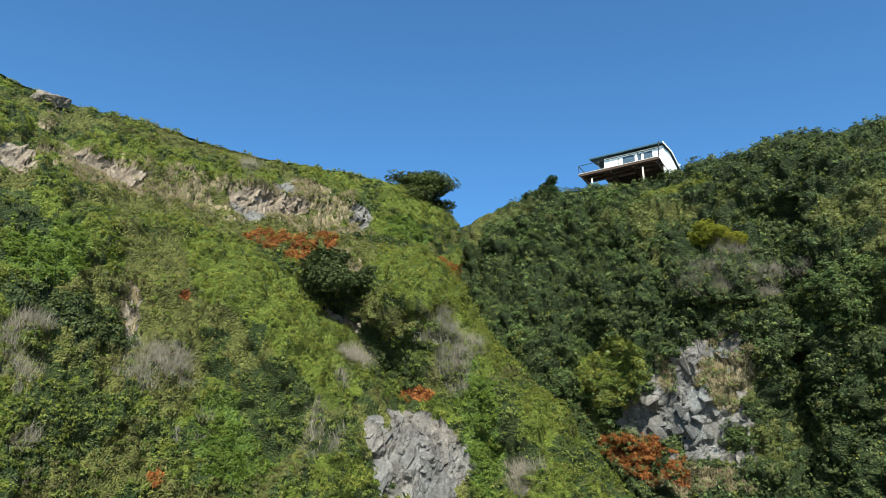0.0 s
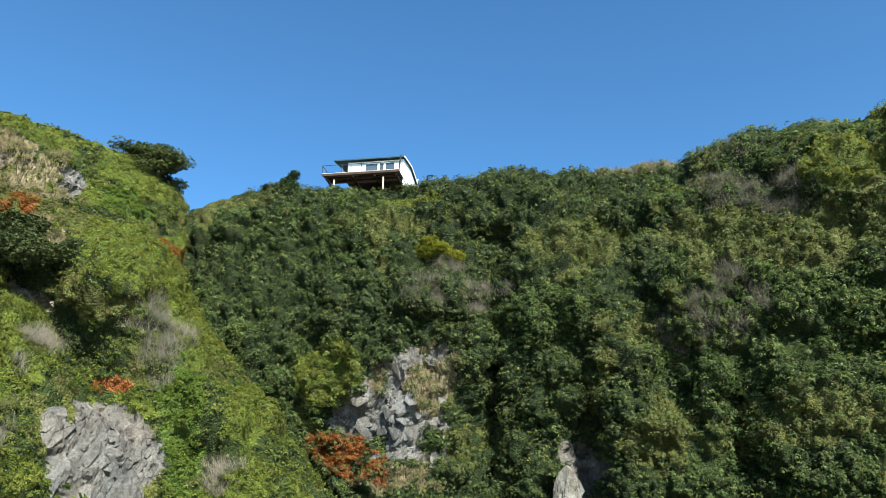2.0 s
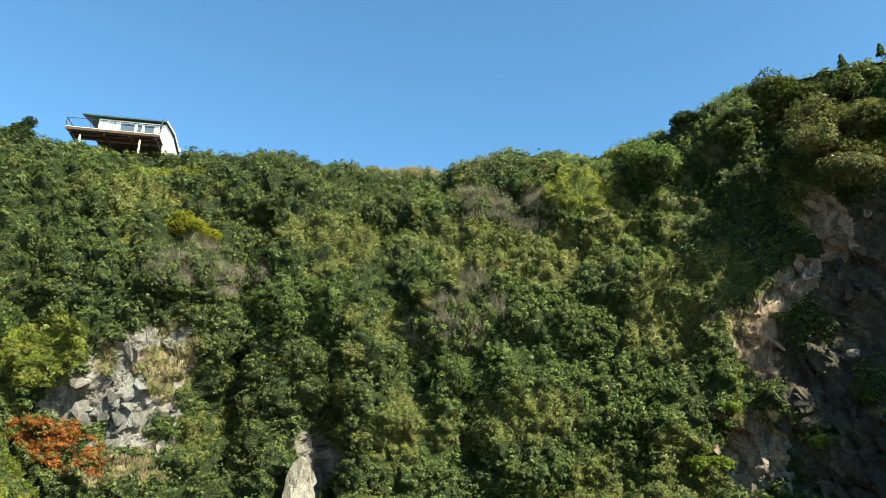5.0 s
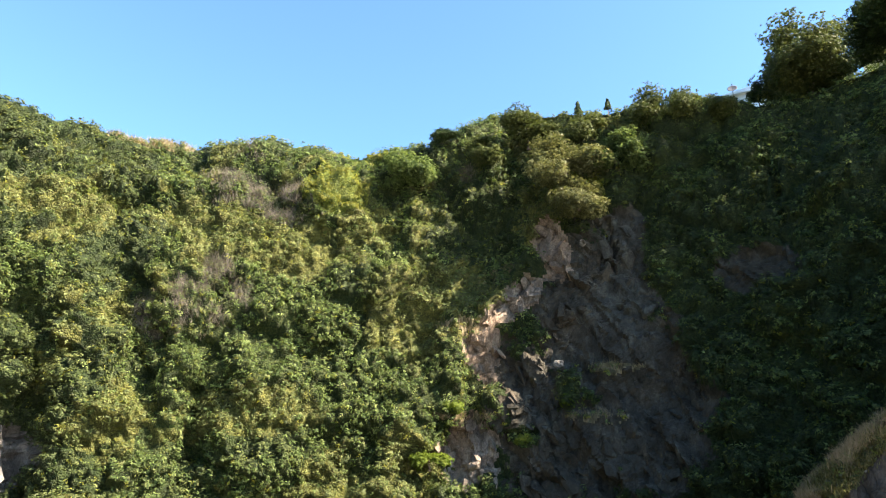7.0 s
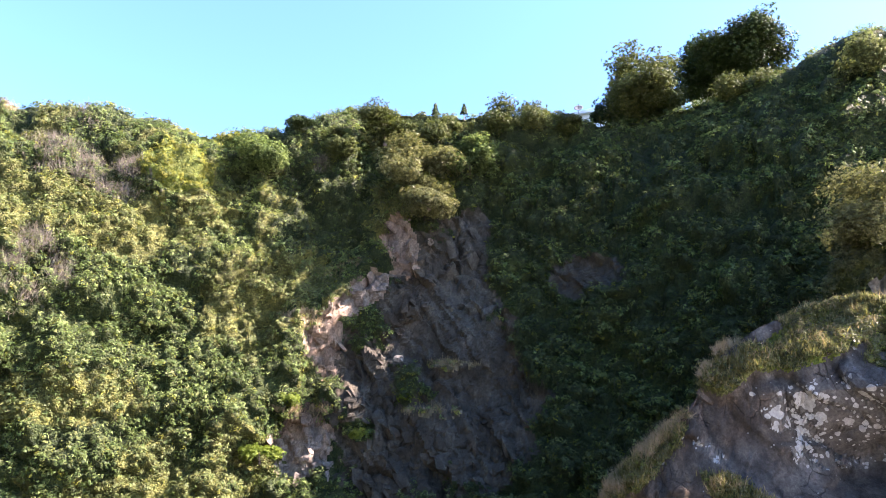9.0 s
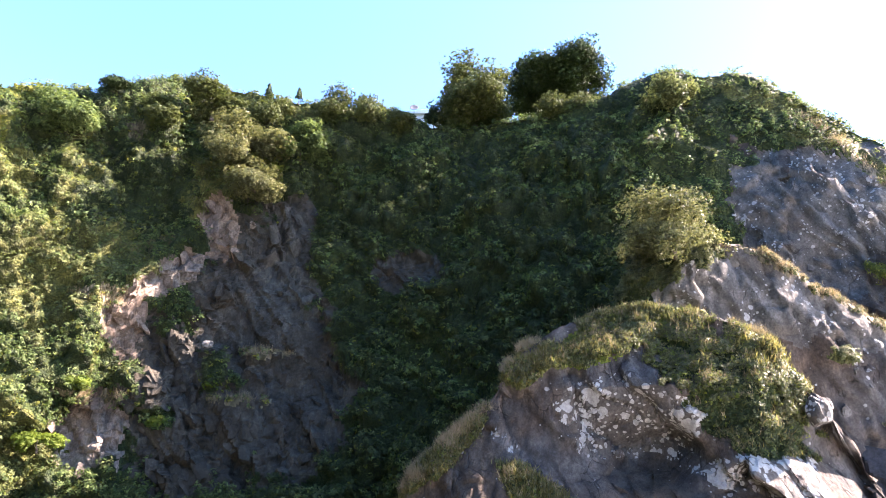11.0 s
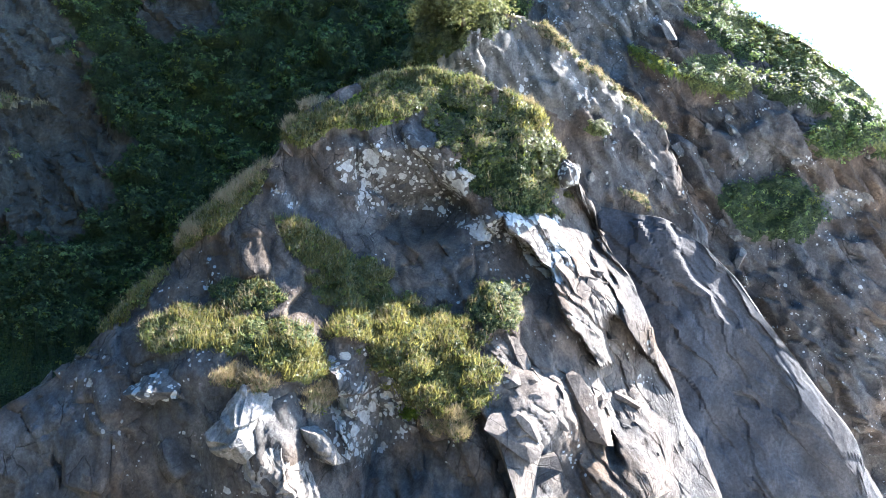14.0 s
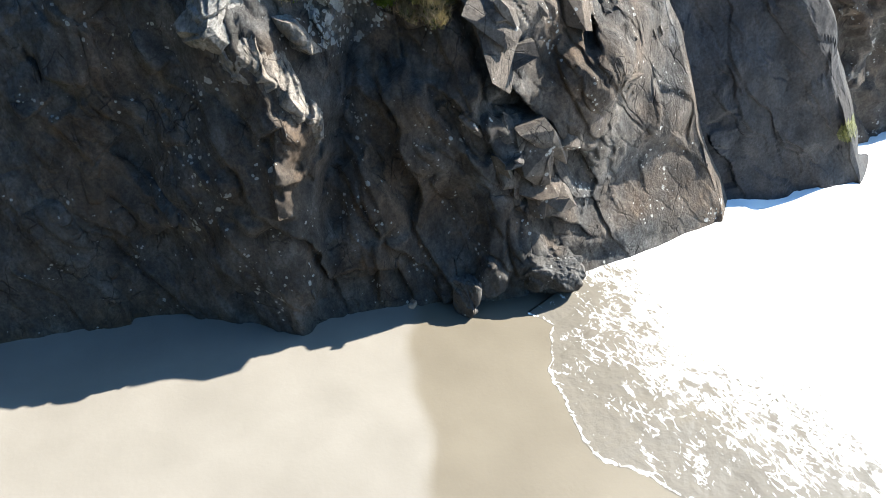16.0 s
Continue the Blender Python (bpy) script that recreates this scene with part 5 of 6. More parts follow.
rubble("sea_cliff", ["rock"], 40, (0.2, 0.7), M_rock_sea, "lichen-covered rock faces near the cliff crest", 80, 130, 3, seed=13, single=True)
rubble("knob_ridge", ["head", "sea_rock"], 110, (0.2, 0.9), M_rock_head, "lichen-spotted rock along the narrow ridge", 100, 131, 12, seed=14, single=True)


# ---- things ----
def part(name, bm, mat, parent=None, label="", smooth_=False):
    me = bpy.data.meshes.new(name)
    bmesh.ops.recalc_face_normals(bm, faces=bm.faces)
    bm.to_mesh(me)
    bm.free()
    me.materials.append(mat)
    if smooth_:
        me.polygons.foreach_set("use_smooth", np.ones(len(me.polygons), bool))
    ob = new(name, me)
    if parent is not None:
        ob.parent = parent
    if label:
        ob["label"] = label
    return ob


def box(bm, x0, x1, y0, y1, z0, z1, bevel=0.0):
    made = bmesh.ops.create_cube(bm, size=1, matrix=Matrix.Translation(((x0 + x1) / 2, (y0 + y1) / 2, (z0 + z1) / 2)) @ Matrix.Diagonal((x1 - x0, y1 - y0, z1 - z0, 1)))
    if bevel:
        edges = list({e for v in made["verts"] for e in v.link_edges})
        bmesh.ops.bevel(bm, geom=edges, offset=bevel, segments=1, affect="EDGES")


def bar(bm, a, b, r0, r1=None, sides=8):
    """A tapered round bar from a to b."""
    a, b = Vector(a), Vector(b)
    d = b - a
    m = Matrix.Translation((a + b) / 2) @ d.to_track_quat("Z", "Y").to_matrix().to_4x4()
    bmesh.ops.create_cone(bm, cap_ends=True, segments=sides, radius1=r0, radius2=r0 if r1 is None else r1, depth=d.length, matrix=m)


def prism(bm, outline, y0, y1):
    """An outline in x and z, drawn out along y."""
    front = [bm.verts.new((x, y0, z)) for x, z in outline]
    back = [bm.verts.new((x, y1, z)) for x, z in outline]
    bm.faces.new(front)
    bm.faces.new(back[::-1])
    for i in range(len(outline)):
        j = (i + 1) % len(outline)
        bm.faces.new((front[i], back[i], back[j], front[j]))


def one(shape, *args, **kw):
    bm = bmesh.new()
    shape(bm, *args, **kw)
    return bm


M_white = plain("white_painted_boards", (0.72, 0.73, 0.72), 0.6, 0, 0.06, 2)
M_trim = plain("white_trim", (0.78, 0.78, 0.77), 0.5, 0, 0.04, 3)
M_roof = plain("dark_blue_grey_roof", (0.028, 0.062, 0.085), 0.5, 0.2, 0.25, 2)
M_deck = plain("weathered_brown_timber", (0.045, 0.029, 0.022), 0.85, 0, 0.35, 4)
M_post = plain("pale_timber_post", (0.42, 0.37, 0.31), 0.8, 0, 0.2, 5)
M_steel = plain("dark_painted_steel", (0.035, 0.04, 0.045), 0.4, 0.6, 0.2, 6)
M_dish = plain("grey_dish_enamel", (0.07, 0.08, 0.095), 0.7, 0.1, 0.12, 5)
M_bark = plain("grey_brown_bark", (0.11, 0.085, 0.065), 0.95, 0, 0.4, 6)
M_glass, n_, l_, b_ = material("window_glass", 0.05)
b_.inputs["Base Color"].default_value = (0.05, 0.07, 0.09, 1)
b_.inputs["Specular IOR Level"].default_value = 0.8
M_rail_glass, n_, l_, b_ = material("rail_glass", 0.02)
b_.inputs["Transmission Weight"].default_value, b_.inputs["IOR"].default_value = 1.0, 1.1
b_.inputs["Base Color"].default_value = (0.93, 0.96, 0.97, 1)
M_pale_rock = rock_material("bleached_rock", (0.07, 0.066, 0.058), (0.165, 0.157, 0.14), (0.27, 0.258, 0.235), 0, 0.35, 0.15, 0.35)


def thing(name, place, turn=0.0, label="", category="", group=""):
    ob = new(name)
    ob.empty_display_size = 0.3
    ob.matrix_world = Matrix.Translation(place) @ Matrix.Rotation(turn, 4, "Z")
    return tagged(ob, label, category, group)


def board_wall(bm, x0, x1, z0, z1, y, thick, holes=()):
    """A wall of upright boards along x, with openings through it."""
    xs = sorted({x0, x1, *[h[0] for h in holes], *[h[1] for h in holes]})
    for a, b in zip(xs, xs[1:]):
        cut = [h for h in holes if h[0] <= a and h[1] >= b]
        spans = [(z0, cut[0][2]), (cut[0][3], z1)] if cut else [(z0, z1)]
        n = max(1, round((b - a) / 0.3))
        for k in range(n):
            u, w = a + (b - a) * k / n, a + (b - a) * (k + 1) / n
            for lo, hi in spans:
                if hi - lo > 0.02:
                    box(bm, u + 0.006, w - 0.006, y, y + thick, lo, hi)
                    box(bm, u, w, y + 0.02, y + thick, lo, hi)


def cliff_house():
    """A small white house with a deck on posts. x along the front, y back from it, z up from the floor."""
    h = thing("house", at(19.4, 70.0, 56.35), -radians(31), "small white board house with low dark roof and timber deck", "house")
    W, D, H = 6.4, 8.0, 2.25
    wins = [(-4.4, -2.9, 0.12, 2.0), (-2.78, -2.2, 0.12, 2.0), (-2.1, -1.0, 0.12, 2.0)]
    part("front_wall", one(board_wall, -W, 0, 0, H, 0, 0.12, wins), M_white, h)
    side = bmesh.new()
    for k in range(27):
        a, b = 0.12 + (D - 0.12) * k / 27, 0.12 + (D - 0.12) * (k + 1) / 27
        top = H + 0.66 - abs((a + b) / 2 - D * 0.45) * 0.17
        box(side, -0.12, 0.0, a + 0.006, b - 0.006, -0.9, top)
        box(side, -0.12, -0.02, a, b, -0.9, top)
    part("side_wall", side, M_white, h, "white gable wall of upright boards")
    part("far_wall", one(box, -W, -W + 0.12, 0.12, D, 0, H), M_white, h)
    part("back_wall", one(box, -W, 0, D, D + 0.12, -0.6, H), M_white, h)
    part("floor_slab", one(box, -W, 0, 0.12, D, -0.25, 0.0), M_deck, h)
    roof = bmesh.new()
    yr = D * 0.45
    # two slopes with an overhang all round
    for y0, z0, y1, z1 in ((-0.55, H + 0.05, yr, H + 0.74), (yr, H + 0.74, D + 0.45, H + 0.06)):
        v = [roof.verts.new(p) for p in ((-W - 1.5, y0, z0), (0.2, y0, z0), (0.2, y1, z1), (-W - 1.5, y1, z1), (-W - 1.5, y0, z0 + 0.14), (0.2, y0, z0 + 0.14), (0.2, y1, z1 + 0.14), (-W - 1.5, y1, z1 + 0.14))]
        for q in ((0, 1, 2, 3), (4, 5, 6, 7), (0, 1, 5, 4), (1, 2, 6, 5), (2, 3, 7, 6), (3, 0, 4, 7)):
            roof.faces.new([v[i] for i in q])
    part("roof", roof, M_roof, h, "low dark blue-grey gable roof")
    barge = bmesh.new()
    for y0, z0, y1, z1 in ((-0.5, H + 0.0, yr, H + 0.68), (yr, H + 0.68, D + 0.42, H - 0.02)):
        v = [barge.verts.new((x, y, z)) for x in (0.202, 0.25) for y, z in ((y0, z0), (y1, z1), (y1, z1 + 0.19), (y0, z0 + 0.19))]
        for q in ((0, 1, 2, 3), (4, 5, 6, 7), (0, 1, 5, 4), (1, 2, 6, 5), (2, 3, 7, 6), (3, 0, 4, 7)):
            barge.faces.new([v[i] for i in q])
    part("barge_board", barge, M_trim, h, "white barge board")
    for x0, x1, z0, z1 in wins:
        fr = bmesh.new()
        for a, b, c, d in ((x0, x1, z0, z0 + 0.07), (x0, x1, z1 - 0.07, z1), (x0, x0 + 0.07, z0 + 0.07, z1 - 0.07), (x1 - 0.07, x1, z0 + 0.07, z1 - 0.07)):
            box(fr, a, b, -0.03, 0.09, c, d)
        w = part("window", fr, M_trim, h, "sliding window in a white frame")
        part("pane", one(box, x0 + 0.07, x1 - 0.07, 0.02, 0.035, z0 + 0.07, z1 - 0.07), M_glass, w, "dark reflecting pane")
    # deck in front and round the far end
    deck = bmesh.new()
    for k in range(16):
        box(deck, -W - 2.2, 0.0, -2.2 + k * 0.135, -2.2 + k * 0.135 + 0.125, -0.1, -0.05)
    part("deck_boards", deck, M_deck, h, "weathered deck boards")
    part("fascia", one(box, -W - 2.24, 0.04, -2.27, -2.205, -0.3, -0.04, 0.01), M_deck, h, "brown timber fascia")
    part("deck_edge", one(box, -W - 2.24, 0.04, -2.28, -2.2, -0.036, 0.02, 0.008), M_post, h, "pale board along the deck edge")
    for y in (-1.95, -1.1, -0.25):
        part("joist", one(box, -W - 2.1, -0.1, y, y + 0.09, -0.34, -0.105), M_deck, h)
    for x in (-W - 1.9, -5.2, -2.8, -0.4):
        part("cross_beam", one(box, x, x + 0.12, -2.1, 1.0, -0.56, -0.345), M_deck, h)
    for x in (-W - 1.0, -1.9):
        part("post", one(box, x, x + 0.16, -1.9, -1.74, -3.4, -0.57, 0.015), M_post, h, "pale timber support post")
    strut = bmesh.new()
    bar(strut, (-W - 1.7, -1.8, -0.5), (-W - 0.3, -0.6, -2.6), 0.09)
    part("brace", strut, M_deck, h)
    rail = bmesh.new()
    bar(rail, (-W - 2.2, -2.2, 0.98), (0.0, -2.2, 0.98), 0.03)
    part("top_rail", rail, M_steel, h, "thin dark handrail")
    for x in (-W - 2.2, -6.4, -4.2, -2.1, 0.0):
        part("rail_post", one(box, x - 0.025, x + 0.025, -2.225, -2.175, -0.05, 0.97), M_steel, h)
    for a, b in ((-W - 2.15, -6.45), (-6.35, -4.25), (-4.15, -2.15), (-2.05, -0.05)):
        g = part("glass_panel", one(box, a, b, -2.21, -2.2, 0.03, 0.9), M_rail_glass, h, "clear glass railing panel")
        g.visible_shadow = False
    side_rail = bmesh.new()
    bar(side_rail, (-W - 2.2, -2.2, 0.98), (-W - 2.2, 0.0, 0.98), 0.03)
    bar(side_rail, (-W - 2.2, -2.2, 0.98), (-W - 1.5, -1.5, -0.05), 0.05)
    part("end_rail", side_rail, M_steel, h)
    slant = bmesh.new()
    bar(slant, (0.0, -2.2, 0.0), (-0.1, -1.0, H + 0.05), 0.07)
    part("slanting_post", slant, M_steel, h, "slanting dark roof post")
    flue = bmesh.new()
    bar(flue, (0.12, D - 0.5, -0.8), (0.12, D - 0.5, H + 0.75), 0.09)
    bar(flue, (0.12, D - 0.5, H + 0.75), (0.12, D - 0.5, H + 0.9), 0.15)
    part("flue", flue, M_trim, h, "white stove flue with a cap")
    return h


cliff_house()


def far_house(az, r, z, turn, w, d, hgt, label):
    """The top of a house behind the cliff edge: white walls, a pale roof edge."""
    h = thing("house", at(az, r, z), turn, label, "house")
    part("wall", one(box, -w / 2, w / 2, 0, d, 0, hgt), M_white, h)
    rf = bmesh.new()
    prism(rf, [(-w / 2 - 0.4, hgt + 0.02), (w / 2 + 0.4, hgt + 0.02), (w / 2 + 0.4, hgt + 0.2), (0, hgt + 0.5), (-w / 2 - 0.4, hgt + 0.2)], -0.5, d + 0.5)
    part("roof", rf, M_trim, h, "pale low-pitched roof")
    part("window", one(box, w * 0.28, w * 0.44, -0.02, -0.003, 0.6, 1.6), M_glass, h)
    return h


far_house(90.8, 71.5, 58.5, -radians(92.0), 4.6, 4, 3.0, "white house with a pale roof half hidden behind cliff scrub")
far_house(100.6, 74.2, 60.0, -radians(100.6), 4, 4, 3.0, "white house showing under a dark spreading tree")


def satellite_dish(az, r, z, turn):
    d = thing("satellite_dish", at(az, r, z), turn, "grey satellite dish on a short mast at the roof edge", "satellite dish")
    bowl_ = bmesh.new()
    rings, seg = 5, 20
    grid = []
    for side in (0, 0.03):
        for i in range(rings + 1):
            q = 0.48 * i / rings
            grid.append([bowl_.verts.new((q * math.cos(k * math.tau / seg), q * math.sin(k * math.tau / seg), 0.32 * q * q - side)) for k in range(seg)])
    for base in (0, rings + 1):
        for i in range(rings):
            for k in range(seg):
                quad = (grid[base + i][k], grid[base + i][(k + 1) % seg], grid[base + i + 1][(k + 1) % seg], grid[base + i + 1][k])
                bowl_.faces.new(quad)
    for k in range(seg):
        bowl_.faces.new((grid[rings][k], grid[rings][(k + 1) % seg], grid[-1][(k + 1) % seg], grid[-1][k]))
    bmesh.ops.remove_doubles(bowl_, verts=bowl_.verts, dist=1e-5)
    bmesh.ops.transform(bowl_, matrix=Matrix.Translation((0, 0, 0.75)) @ Matrix.Rotation(radians(62), 4, "X"), verts=bowl_.verts)
    part("reflector", bowl_, M_dish, d, "", True)
    part("mast", one(bar, (0, 0.05, -0.9), (0, 0.05, 0.72), 0.04), M_steel, d)
    part("arm", one(bar, (0, 0.02, 0.5), (0, -0.5, 0.95), 0.02), M_steel, d)
    part("receiver", one(box, -0.05, 0.05, -0.56, -0.44, 0.9, 1.02, 0.01), M_dish, d)
    return d


satellite_dish(89.5, 70.1, 60.9, -radians(89.5))


# ---- trees and single shrubs ----
def wood(bm, start, aim, r, rs, depth=3):
    """A limb that bends and forks."""
    p, d = Vector(start), Vector(aim)
    for k in range(3):
        q = p + d / 3 + Vector(rs.normal(0, 0.06, 3)) * d.length
        bar(bm, p, q, r * (1 - 0.2 * k), r * (0.8 - 0.2 * k), 6)
        p = q
    if depth > 0:
        for _ in range(3):
            turn = Vector(rs.normal(0, 0.55, 3))
            wood(bm, p, (d.normalized() + turn).normalized() * min(d.length, 3.0) * rs.uniform(0.35, 0.6), r * 0.5, rs, depth - 1)


def leafy(name, place, radii, crown, size, mat, label, category, pads=26, sprigs=26, count=7, flat=0.55, trunk=1.2, lean=(0, 0), seed=0, group="", depth=2):
    """A tree or shrub: a forked trunk and a crown of many tufted pads with gaps between them."""
    rs = np.random.default_rng(seed)
    t = thing(name, place, 0, label, category, group)
    stem = bmesh.new()
    wood(stem, (0, 0, -0.6), (lean[0], lean[1], trunk * 0.7 + 0.6), 0.05 * max(radii) + 0.02, rs, depth)
    part("trunk", stem, M_bark, t)
    cen, out = [], []
    # limbs end in lumps, and each lump carries many small pads
    lumps = rs.normal(0, 1, (max(6, pads // 15), 3))
    lumps[:, 2] = np.abs(lumps[:, 2]) * crown - 0.3
    lumps *= (rs.uniform(0.45, 0.88, len(lumps)) / np.linalg.norm(lumps, axis=1))[:, None]
    for k in range(pads):
        off = rs.normal(0, 1, 3)
        off *= min(1.0, 1.5 / np.linalg.norm(off))
        d = lumps[k % len(lumps)] + off * np.array([0.22, 0.22, 0.15])
        c = d * np.array(radii) + np.array([lean[0], lean[1], trunk])
        pr = 0.24 * min(radii) * rs.uniform(0.6, 1.3) + 0.08
        e = rs.normal(0, 1, (sprigs, 3))
        e *= np.minimum(1.0, 1.45 / np.linalg.norm(e, axis=1))[:, None] * 0.7
        cen.append(c + e * pr * np.array([1.35, 1.35, flat]))
        out.append(d * 0.5 + e * 0.4 + np.array([0, 0, 0.5]))
    ob = leaf_mesh("crown", np.concatenate(cen), np.concatenate(out), count, size * 0.9, size, mat, rs)
    ob.parent = t
    return t


M_pine = foliage("dark_pine_needles", (0.012, 0.026, 0.011), (0.026, 0.046, 0.016), (0.055, 0.08, 0.024), 0.5, 0.2)
M_pine_warm = foliage("olive_pine_needles", (0.025, 0.036, 0.014), (0.05, 0.066, 0.022), (0.095, 0.108, 0.035), 0.5, 0.3)
M_gorse = foliage("yellow_shrub_leaves", (0.09, 0.11, 0.018), (0.17, 0.18, 0.028), (0.26, 0.25, 0.045))

leafy("pine_tree", at(-2.9, 66.0, 50.6), (4.4, 3.0, 4.2), 0.7, 0.17, M_pine_warm, "dense dark green wind-shaped pine behind the hill crest", "tree", 170, 45, 10, 0.5, 1.7, (0.3, 0), 1, "", 1)
leafy("pine_tree", at(9.5, 70.0, 52.6), (0.9, 0.9, 1.9), 1.2, 0.14, M_pine, "small dark upright pine on the cliff edge", "tree", 60, 30, 9, 0.7, 1.9, (0, 0), 2)
leafy("pine_tree", at(7.9, 70.5, 52.4), (0.9, 0.8, 0.9), 0.9, 0.14, M_pine, "low dark pine beside the taller one", "tree", 40, 30, 9, 0.7, 1.5, (0, 0), 3)
leafy("cypress_tree", at(102.4, 69.2, 56.9), (7.4, 5.0, 3.1), 0.6, 0.19, M_pine, "large dark flat-topped cypress spreading over the cliff top", "tree", 420, 44, 10, 0.4, 5.9, (0.3, 0.3), 21)
leafy("cypress_shrub", at(102.6, 63.0, 54.0), (5.0, 2.4, 3.0), 0.8, 0.15, M_pine_warm, "dark olive thicket of young cypress under the big tree", "shrub", 120, 50, 10, 0.5, 1.2, (0, 0), 14, "", 1)
leafy("cypress_tree", at(95.4, 64.0, 54.6), (7.0, 3.2, 5.4), 0.9, 0.19, M_pine_warm, "olive green bushy cypress lit along its top", "tree", 420, 44, 10, 0.45, 2.6, (0, 0.4), 5)
leafy("cypress_tree", at(91.6, 63.7, 55.9), (0.9, 0.9, 1.2), 1.0, 0.14, M_pine, "small dark conifer beside the white roof", "tree", 40, 26, 8, 0.5, 1.2, (0, 0), 6)
def sapling(az, r, z, tall, seed):
    """A slim cone of drooping tiers of needles round a thin stem."""
    rs = np.random.default_rng(seed)
    t = thing("conifer_sapling", at(az, r, z), 0, "slim conifer sapling on the skyline", "tree", "skyline saplings")
    part("trunk", one(bar, (0, 0, -0.8), (0, 0, tall), 0.05, 0.012, 6), M_bark, t)
    n = 150
    h = rs.random(n) ** 1.3
    turn, reach = rs.uniform(0, math.tau, n), (1 - h) * 0.33 * tall * rs.uniform(0.3, 1.1, n) + 0.04
    c = np.stack([reach * np.cos(turn), reach * np.sin(turn), h * tall - 0.25 * reach], 1)
    o = np.stack([np.cos(turn), np.sin(turn), 0 * turn + 0.2], 1)
    leaf_mesh("crown", c, o, 8, 0.09, 0.13, M_pine, rs).parent = t


sapling(76.8, 61.4, 57.0, 1.2, 7)
sapling(79.4, 62.1, 57.5, 1.0, 8)
for k, (a_, r_, z_, w_, h_) in enumerate([(72.3, 62.1, 54.5, 3.6, 1.7), (76.4, 62.8, 54.5, 3.4, 1.8), (82.1, 63.0, 55.6, 3.5, 2.4), (86.2, 62.7, 55.4, 3.3, 1.6), (89.3, 62.1, 54.4, 2.6, 1.2),
                                          (75.4, 57.6, 49.6, 4.0, 2.2), (79.9, 60.0, 50.6, 2.8, 1.7), (76.4, 57.2, 46.0, 2.6, 2.6), (68.3, 61.8, 51.7, 3.2, 1.5), (61.9, 61.0, 50.2, 3.4, 2.0)]):
    leafy("crest_shrub", at(a_, r_, z_), (w_ * 1.1, w_ * 0.8, h_ * 1.4), 0.9, 0.18, M_sage if k in (5, 7) else M_leaf_deep if k in (6, 9) else M_pine_warm, "rounded green shrub along the cliff top", "shrub", 110, 38, 8, 0.6, 0.3, (0, 0), 40 + k, "cliff top shrubs", 1)
leafy("brow_shrub", at(111.9, 57.4, 52.9), (3.0, 2.2, 2.2), 0.8, 0.15, M_leaf_moss, "lit rounded shrub on the headland brow", "shrub", 80, 44, 9, 0.6, 0.3, (0, 0), 55, "", 1)
leafy("dark_shrub", at(-9.0, 51.0, 38.6), (3.0, 2.0, 2.4), 0.8, 0.18, M_leaf_dark, "dense dark green shrub in a hollow of the hill", "shrub", 110, 44, 9, 0.8, 0.4, (0, 0), 60, "", 1)
leafy("dark_shrub", at(65.0, 62.4, 54.8), (2.1, 1.8, 0.9), 0.7, 0.14, M_pine, "low dark rounded shrub on the skyline", "shrub", 70, 34, 9, 0.6, 0.5, (0, 0), 9)
leafy("yellow_shrub", at(22.8, 59.4, 43.4), (2.2, 1.5, 1.3), 0.8, 0.13, M_gorse, "bright yellow-green rounded shrub among dark scrub", "shrub", 70, 45, 10, 0.8, 0.5, (0, 0), 10)
leafy("bright_shrub", at(108.3, 34.0, 14.6), (0.8, 0.6, 0.9), 0.9, 0.12, M_leaf_bright, "fresh bright green plant under the ledge mat", "shrub", 26, 22, 7, 0.8, 0.2, (0, 0), 25, "", 1)
leafy("round_shrub", at(111.4, 43.6, 36.0), (4.1, 2.8, 3.1), 0.75, 0.12, M_sage, "round sunlit pale green shrub on the rock ridge", "shrub", 260, 46, 8, 0.7, 0.5, (0, 0), 11, "", 1)
for k, (a_, r_, z_, s_) in enumerate([(65.3, 57.9, 29.0, 1.3), (75.0, 58.2, 29.1, 1.2), (71.2, 58.4, 26.5, 1.0), (63.8, 57.2, 25.0, 1.4)]):
    leafy("bright_shrub", at(a_, r_, z_), (s_, s_ * 0.8, s_ * 0.8), 0.9, 0.18, M_leaf_bright, "fresh bright green shrub rooted in the shale", "shrub", 26, 22, 7, 0.8, 0.2, (0, 0), 20 + k, "shrubs on the shale", 1)


# ---- loose and standing-out rocks ----
def boulder(name, place, radii, mat, label, seed, turn=0.0, tip=0.0, detail=5, rough_=0.5, back=0.0):
    bm = bmesh.new()
    bmesh.ops.create_icosphere(bm, subdivisions=detail, radius=1)
    v = np.array([q.co[:] for q in bm.verts])
    # flatten some sides, then break the surface
    rs = np.random.default_rng(seed)
    d = v.copy()
    for _ in range(11):
        n = rs.normal(0, 1, 3)
        n /= np.linalg.norm(n)
        lim = rs.uniform(0.55, 0.85)
        over = np.clip(d @ n - lim, 0, None)
        d = d - over[:, None] * n
    q = d * np.array(radii)
    q = q + (v * (rough_ * 0.5 * crags(q + seed * 7.1, 70 + seed, 0.6))[:, None])
    rot = np.array(Matrix.Rotation(turn, 3, "Z") @ Matrix.Rotation(-back, 3, "X") @ Matrix.Rotation(tip, 3, "Y"))
    q = q @ rot.T
    for b, co in zip(bm.verts, q):
        b.co = co
    ob = part(name, bm, mat)
    ob.location = place
    return tagged(ob, label, "rock")


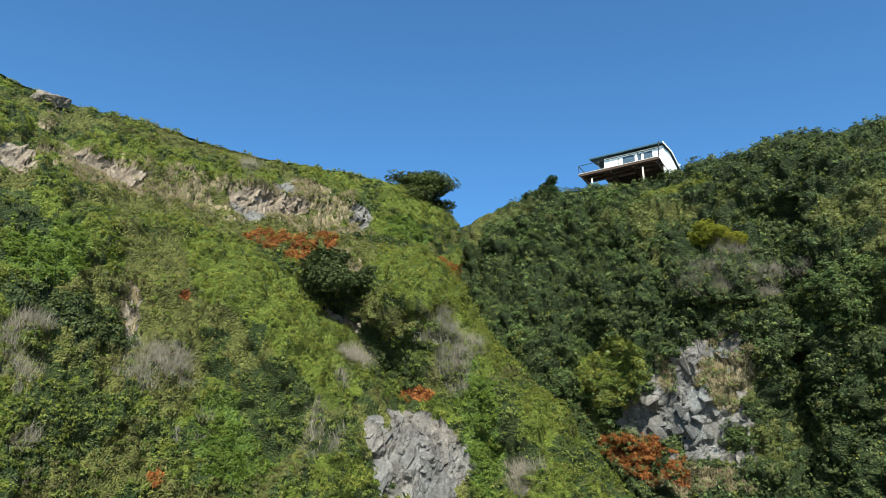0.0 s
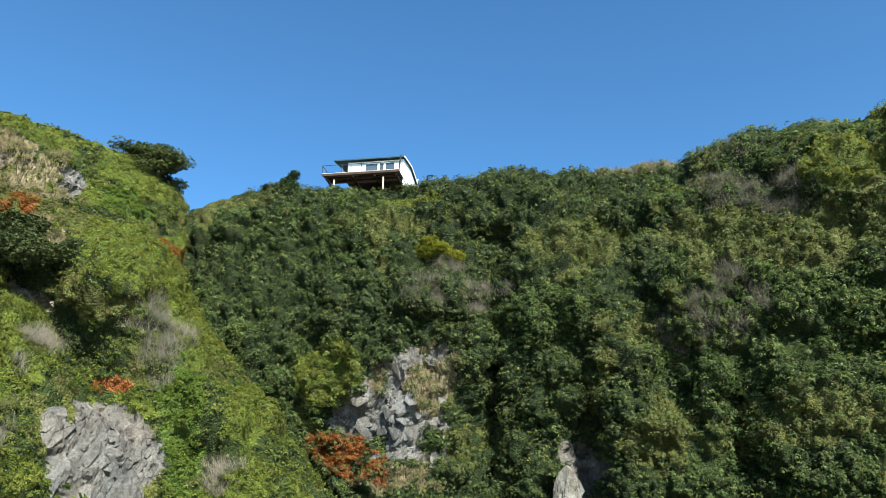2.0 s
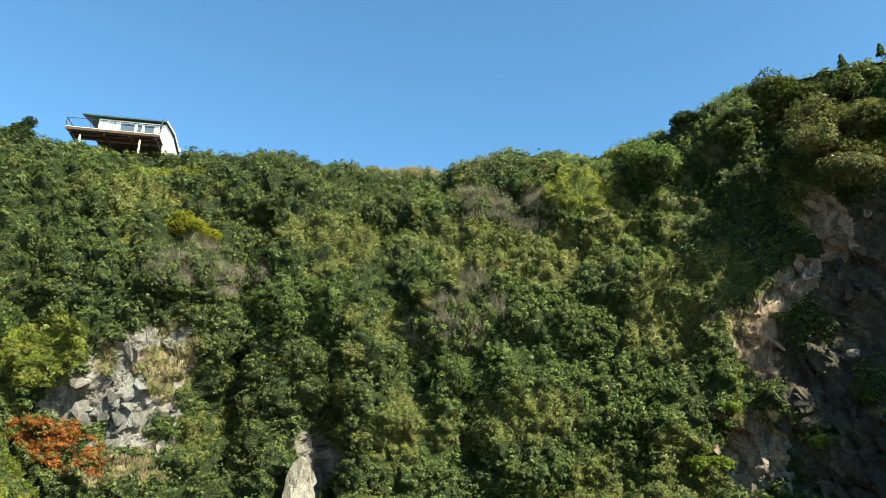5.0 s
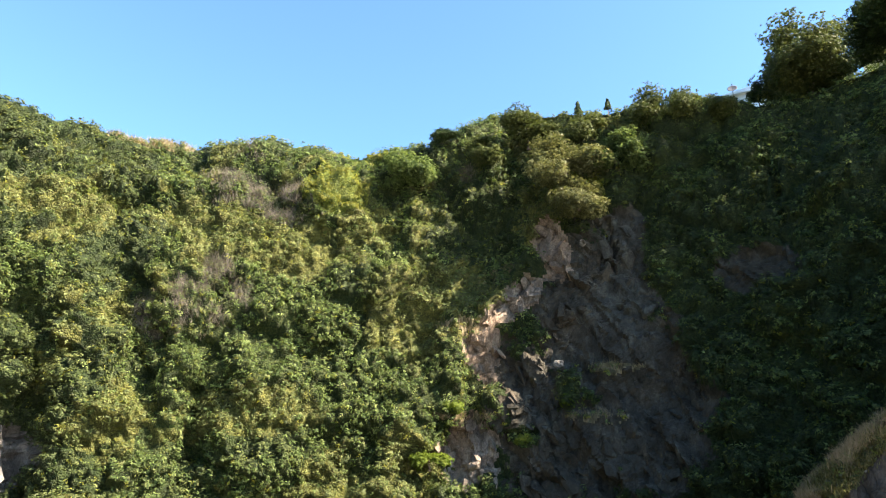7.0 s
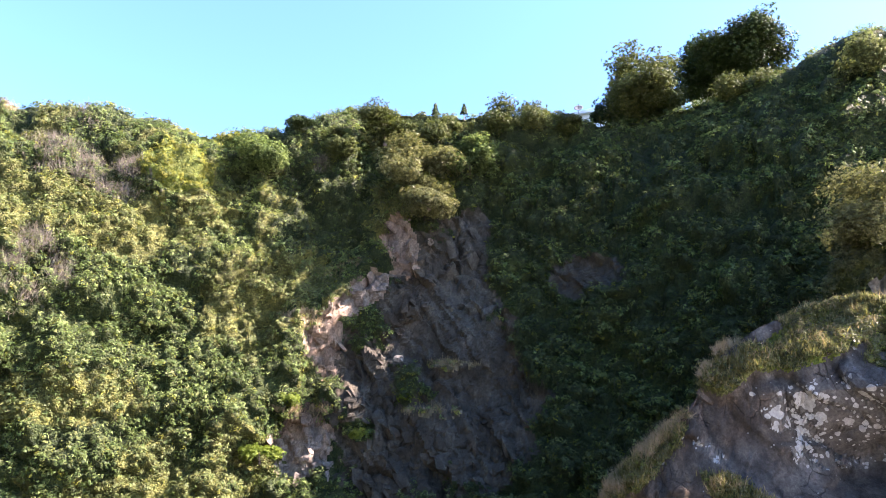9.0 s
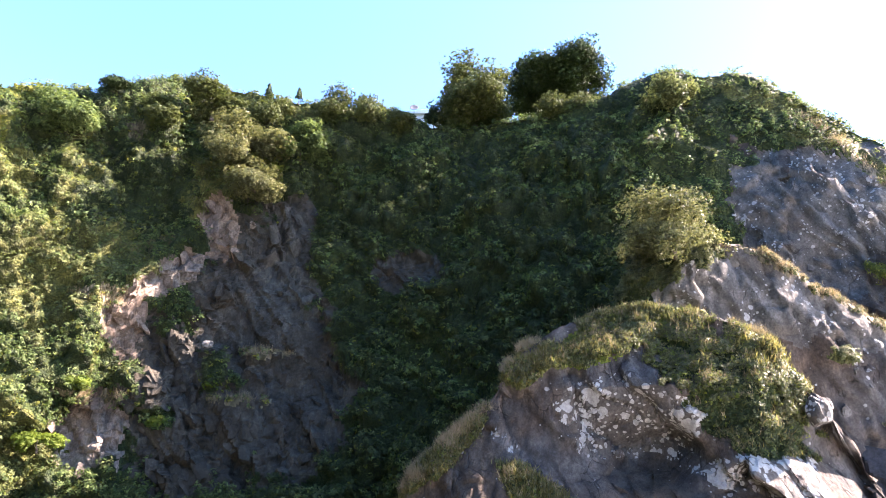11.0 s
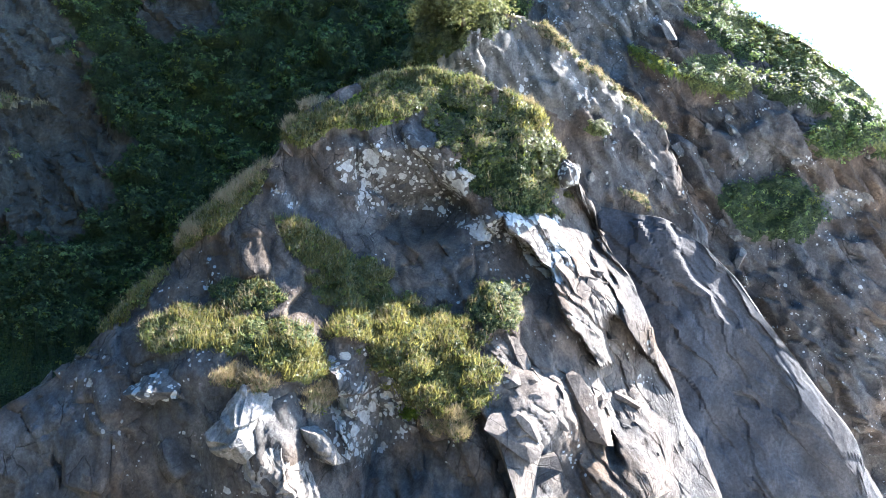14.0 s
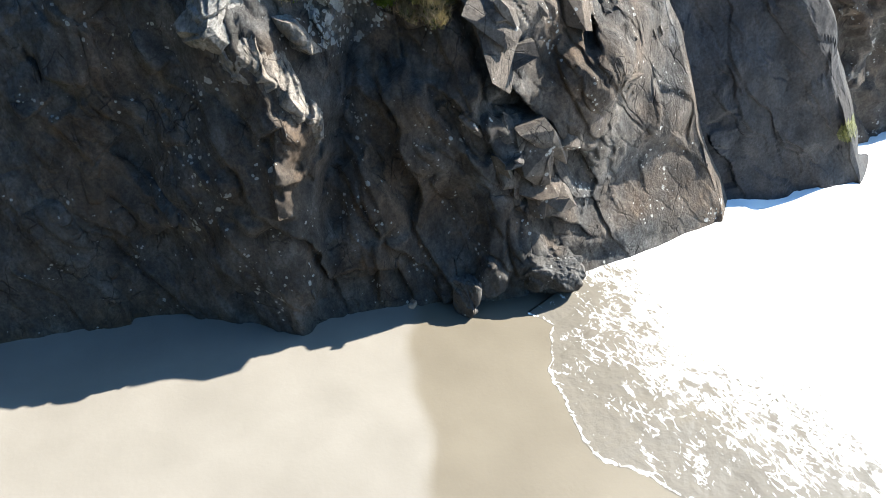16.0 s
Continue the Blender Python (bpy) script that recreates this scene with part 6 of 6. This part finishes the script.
boulder("boulder", at(114.6, 31.0, 0.6), (1.1, 0.9, 1.3), M_rock_slab, "pale-topped boulder at the foot of the sea cliff", 1, 0.4)
boulder("boulder", at(121.0, 33.2, 1.2), (2.4, 1.7, 1.9), M_rock_dark, "rough dark boulder at the water's edge", 2, 1.0)
boulder("boulder", at(119.6, 39.2, 26.2), (0.7, 0.65, 0.9), M_rock_sea, "rounded pale boulder perched on the ridge", 3, 0.2, 0, 4, 0.3)
boulder("pale_slab", at(95.4, 32.0, 15.0), (2.4, 1.7, 1.6), M_pale_rock, "bleached tilted rock slab standing out of the dark cliff", 4, -radians(95), radians(-30), 6, 0.5, radians(35))
boulder("pale_slab", at(98.6, 31.4, 12.7), (1.2, 1.3, 2.7), M_pale_rock, "long bleached slab running down the dark cliff", 12, -radians(99), radians(-38), 6, 0.5, radians(15))
boulder("pale_slab", at(101.4, 31.0, 10.2), (0.95, 1.0, 1.1), M_pale_rock, "pale broken block below the tilted slab", 5, -radians(100), radians(-12), 5, 0.7, radians(15))
boulder("pale_slab", at(101.0, 32.2, 14.0), (0.5, 0.9, 1.6), M_pale_rock, "narrow pale rib of rock above the long slab", 14, -radians(100), radians(-40), 5, 0.5, radians(20))
boulder("pale_slab", at(89.2, 33.6, 16.4), (1.6, 1.0, 0.7), M_rock_sea, "weathered pale ledge under the green mat", 15, -radians(89), radians(10), 5, 0.6, radians(30))
boulder("pale_rock", at(-32.9, 57.6, 53.0), (1.5, 1.1, 0.9), M_pale_rock, "white bare rock on the hill crest", 6, 0.3)
boulder("pale_rock", at(32.6, 56.8, 20.8), (1.7, 1.3, 5.0), M_pale_rock, "pointed grey-white rock between dark shrubs", 7, 0.2)
boulder("pale_rock", at(76.5, 59.7, 43.5), (0.5, 0.4, 0.4), M_pale_rock, "small white stone in the shale", 9, 0, 0, 3)
boulder("pale_rock", at(74.1, 58.1, 32.7), (0.55, 0.45, 0.35), M_pale_rock, "small white stone in the shale", 10, 0, 0, 3)
boulder("pale_rock", at(109.2, 30.0, 0.9), (0.28, 0.26, 0.3), M_pale_rock, "small white stone at the cliff foot", 11, 0, 0, 3, 0.2)
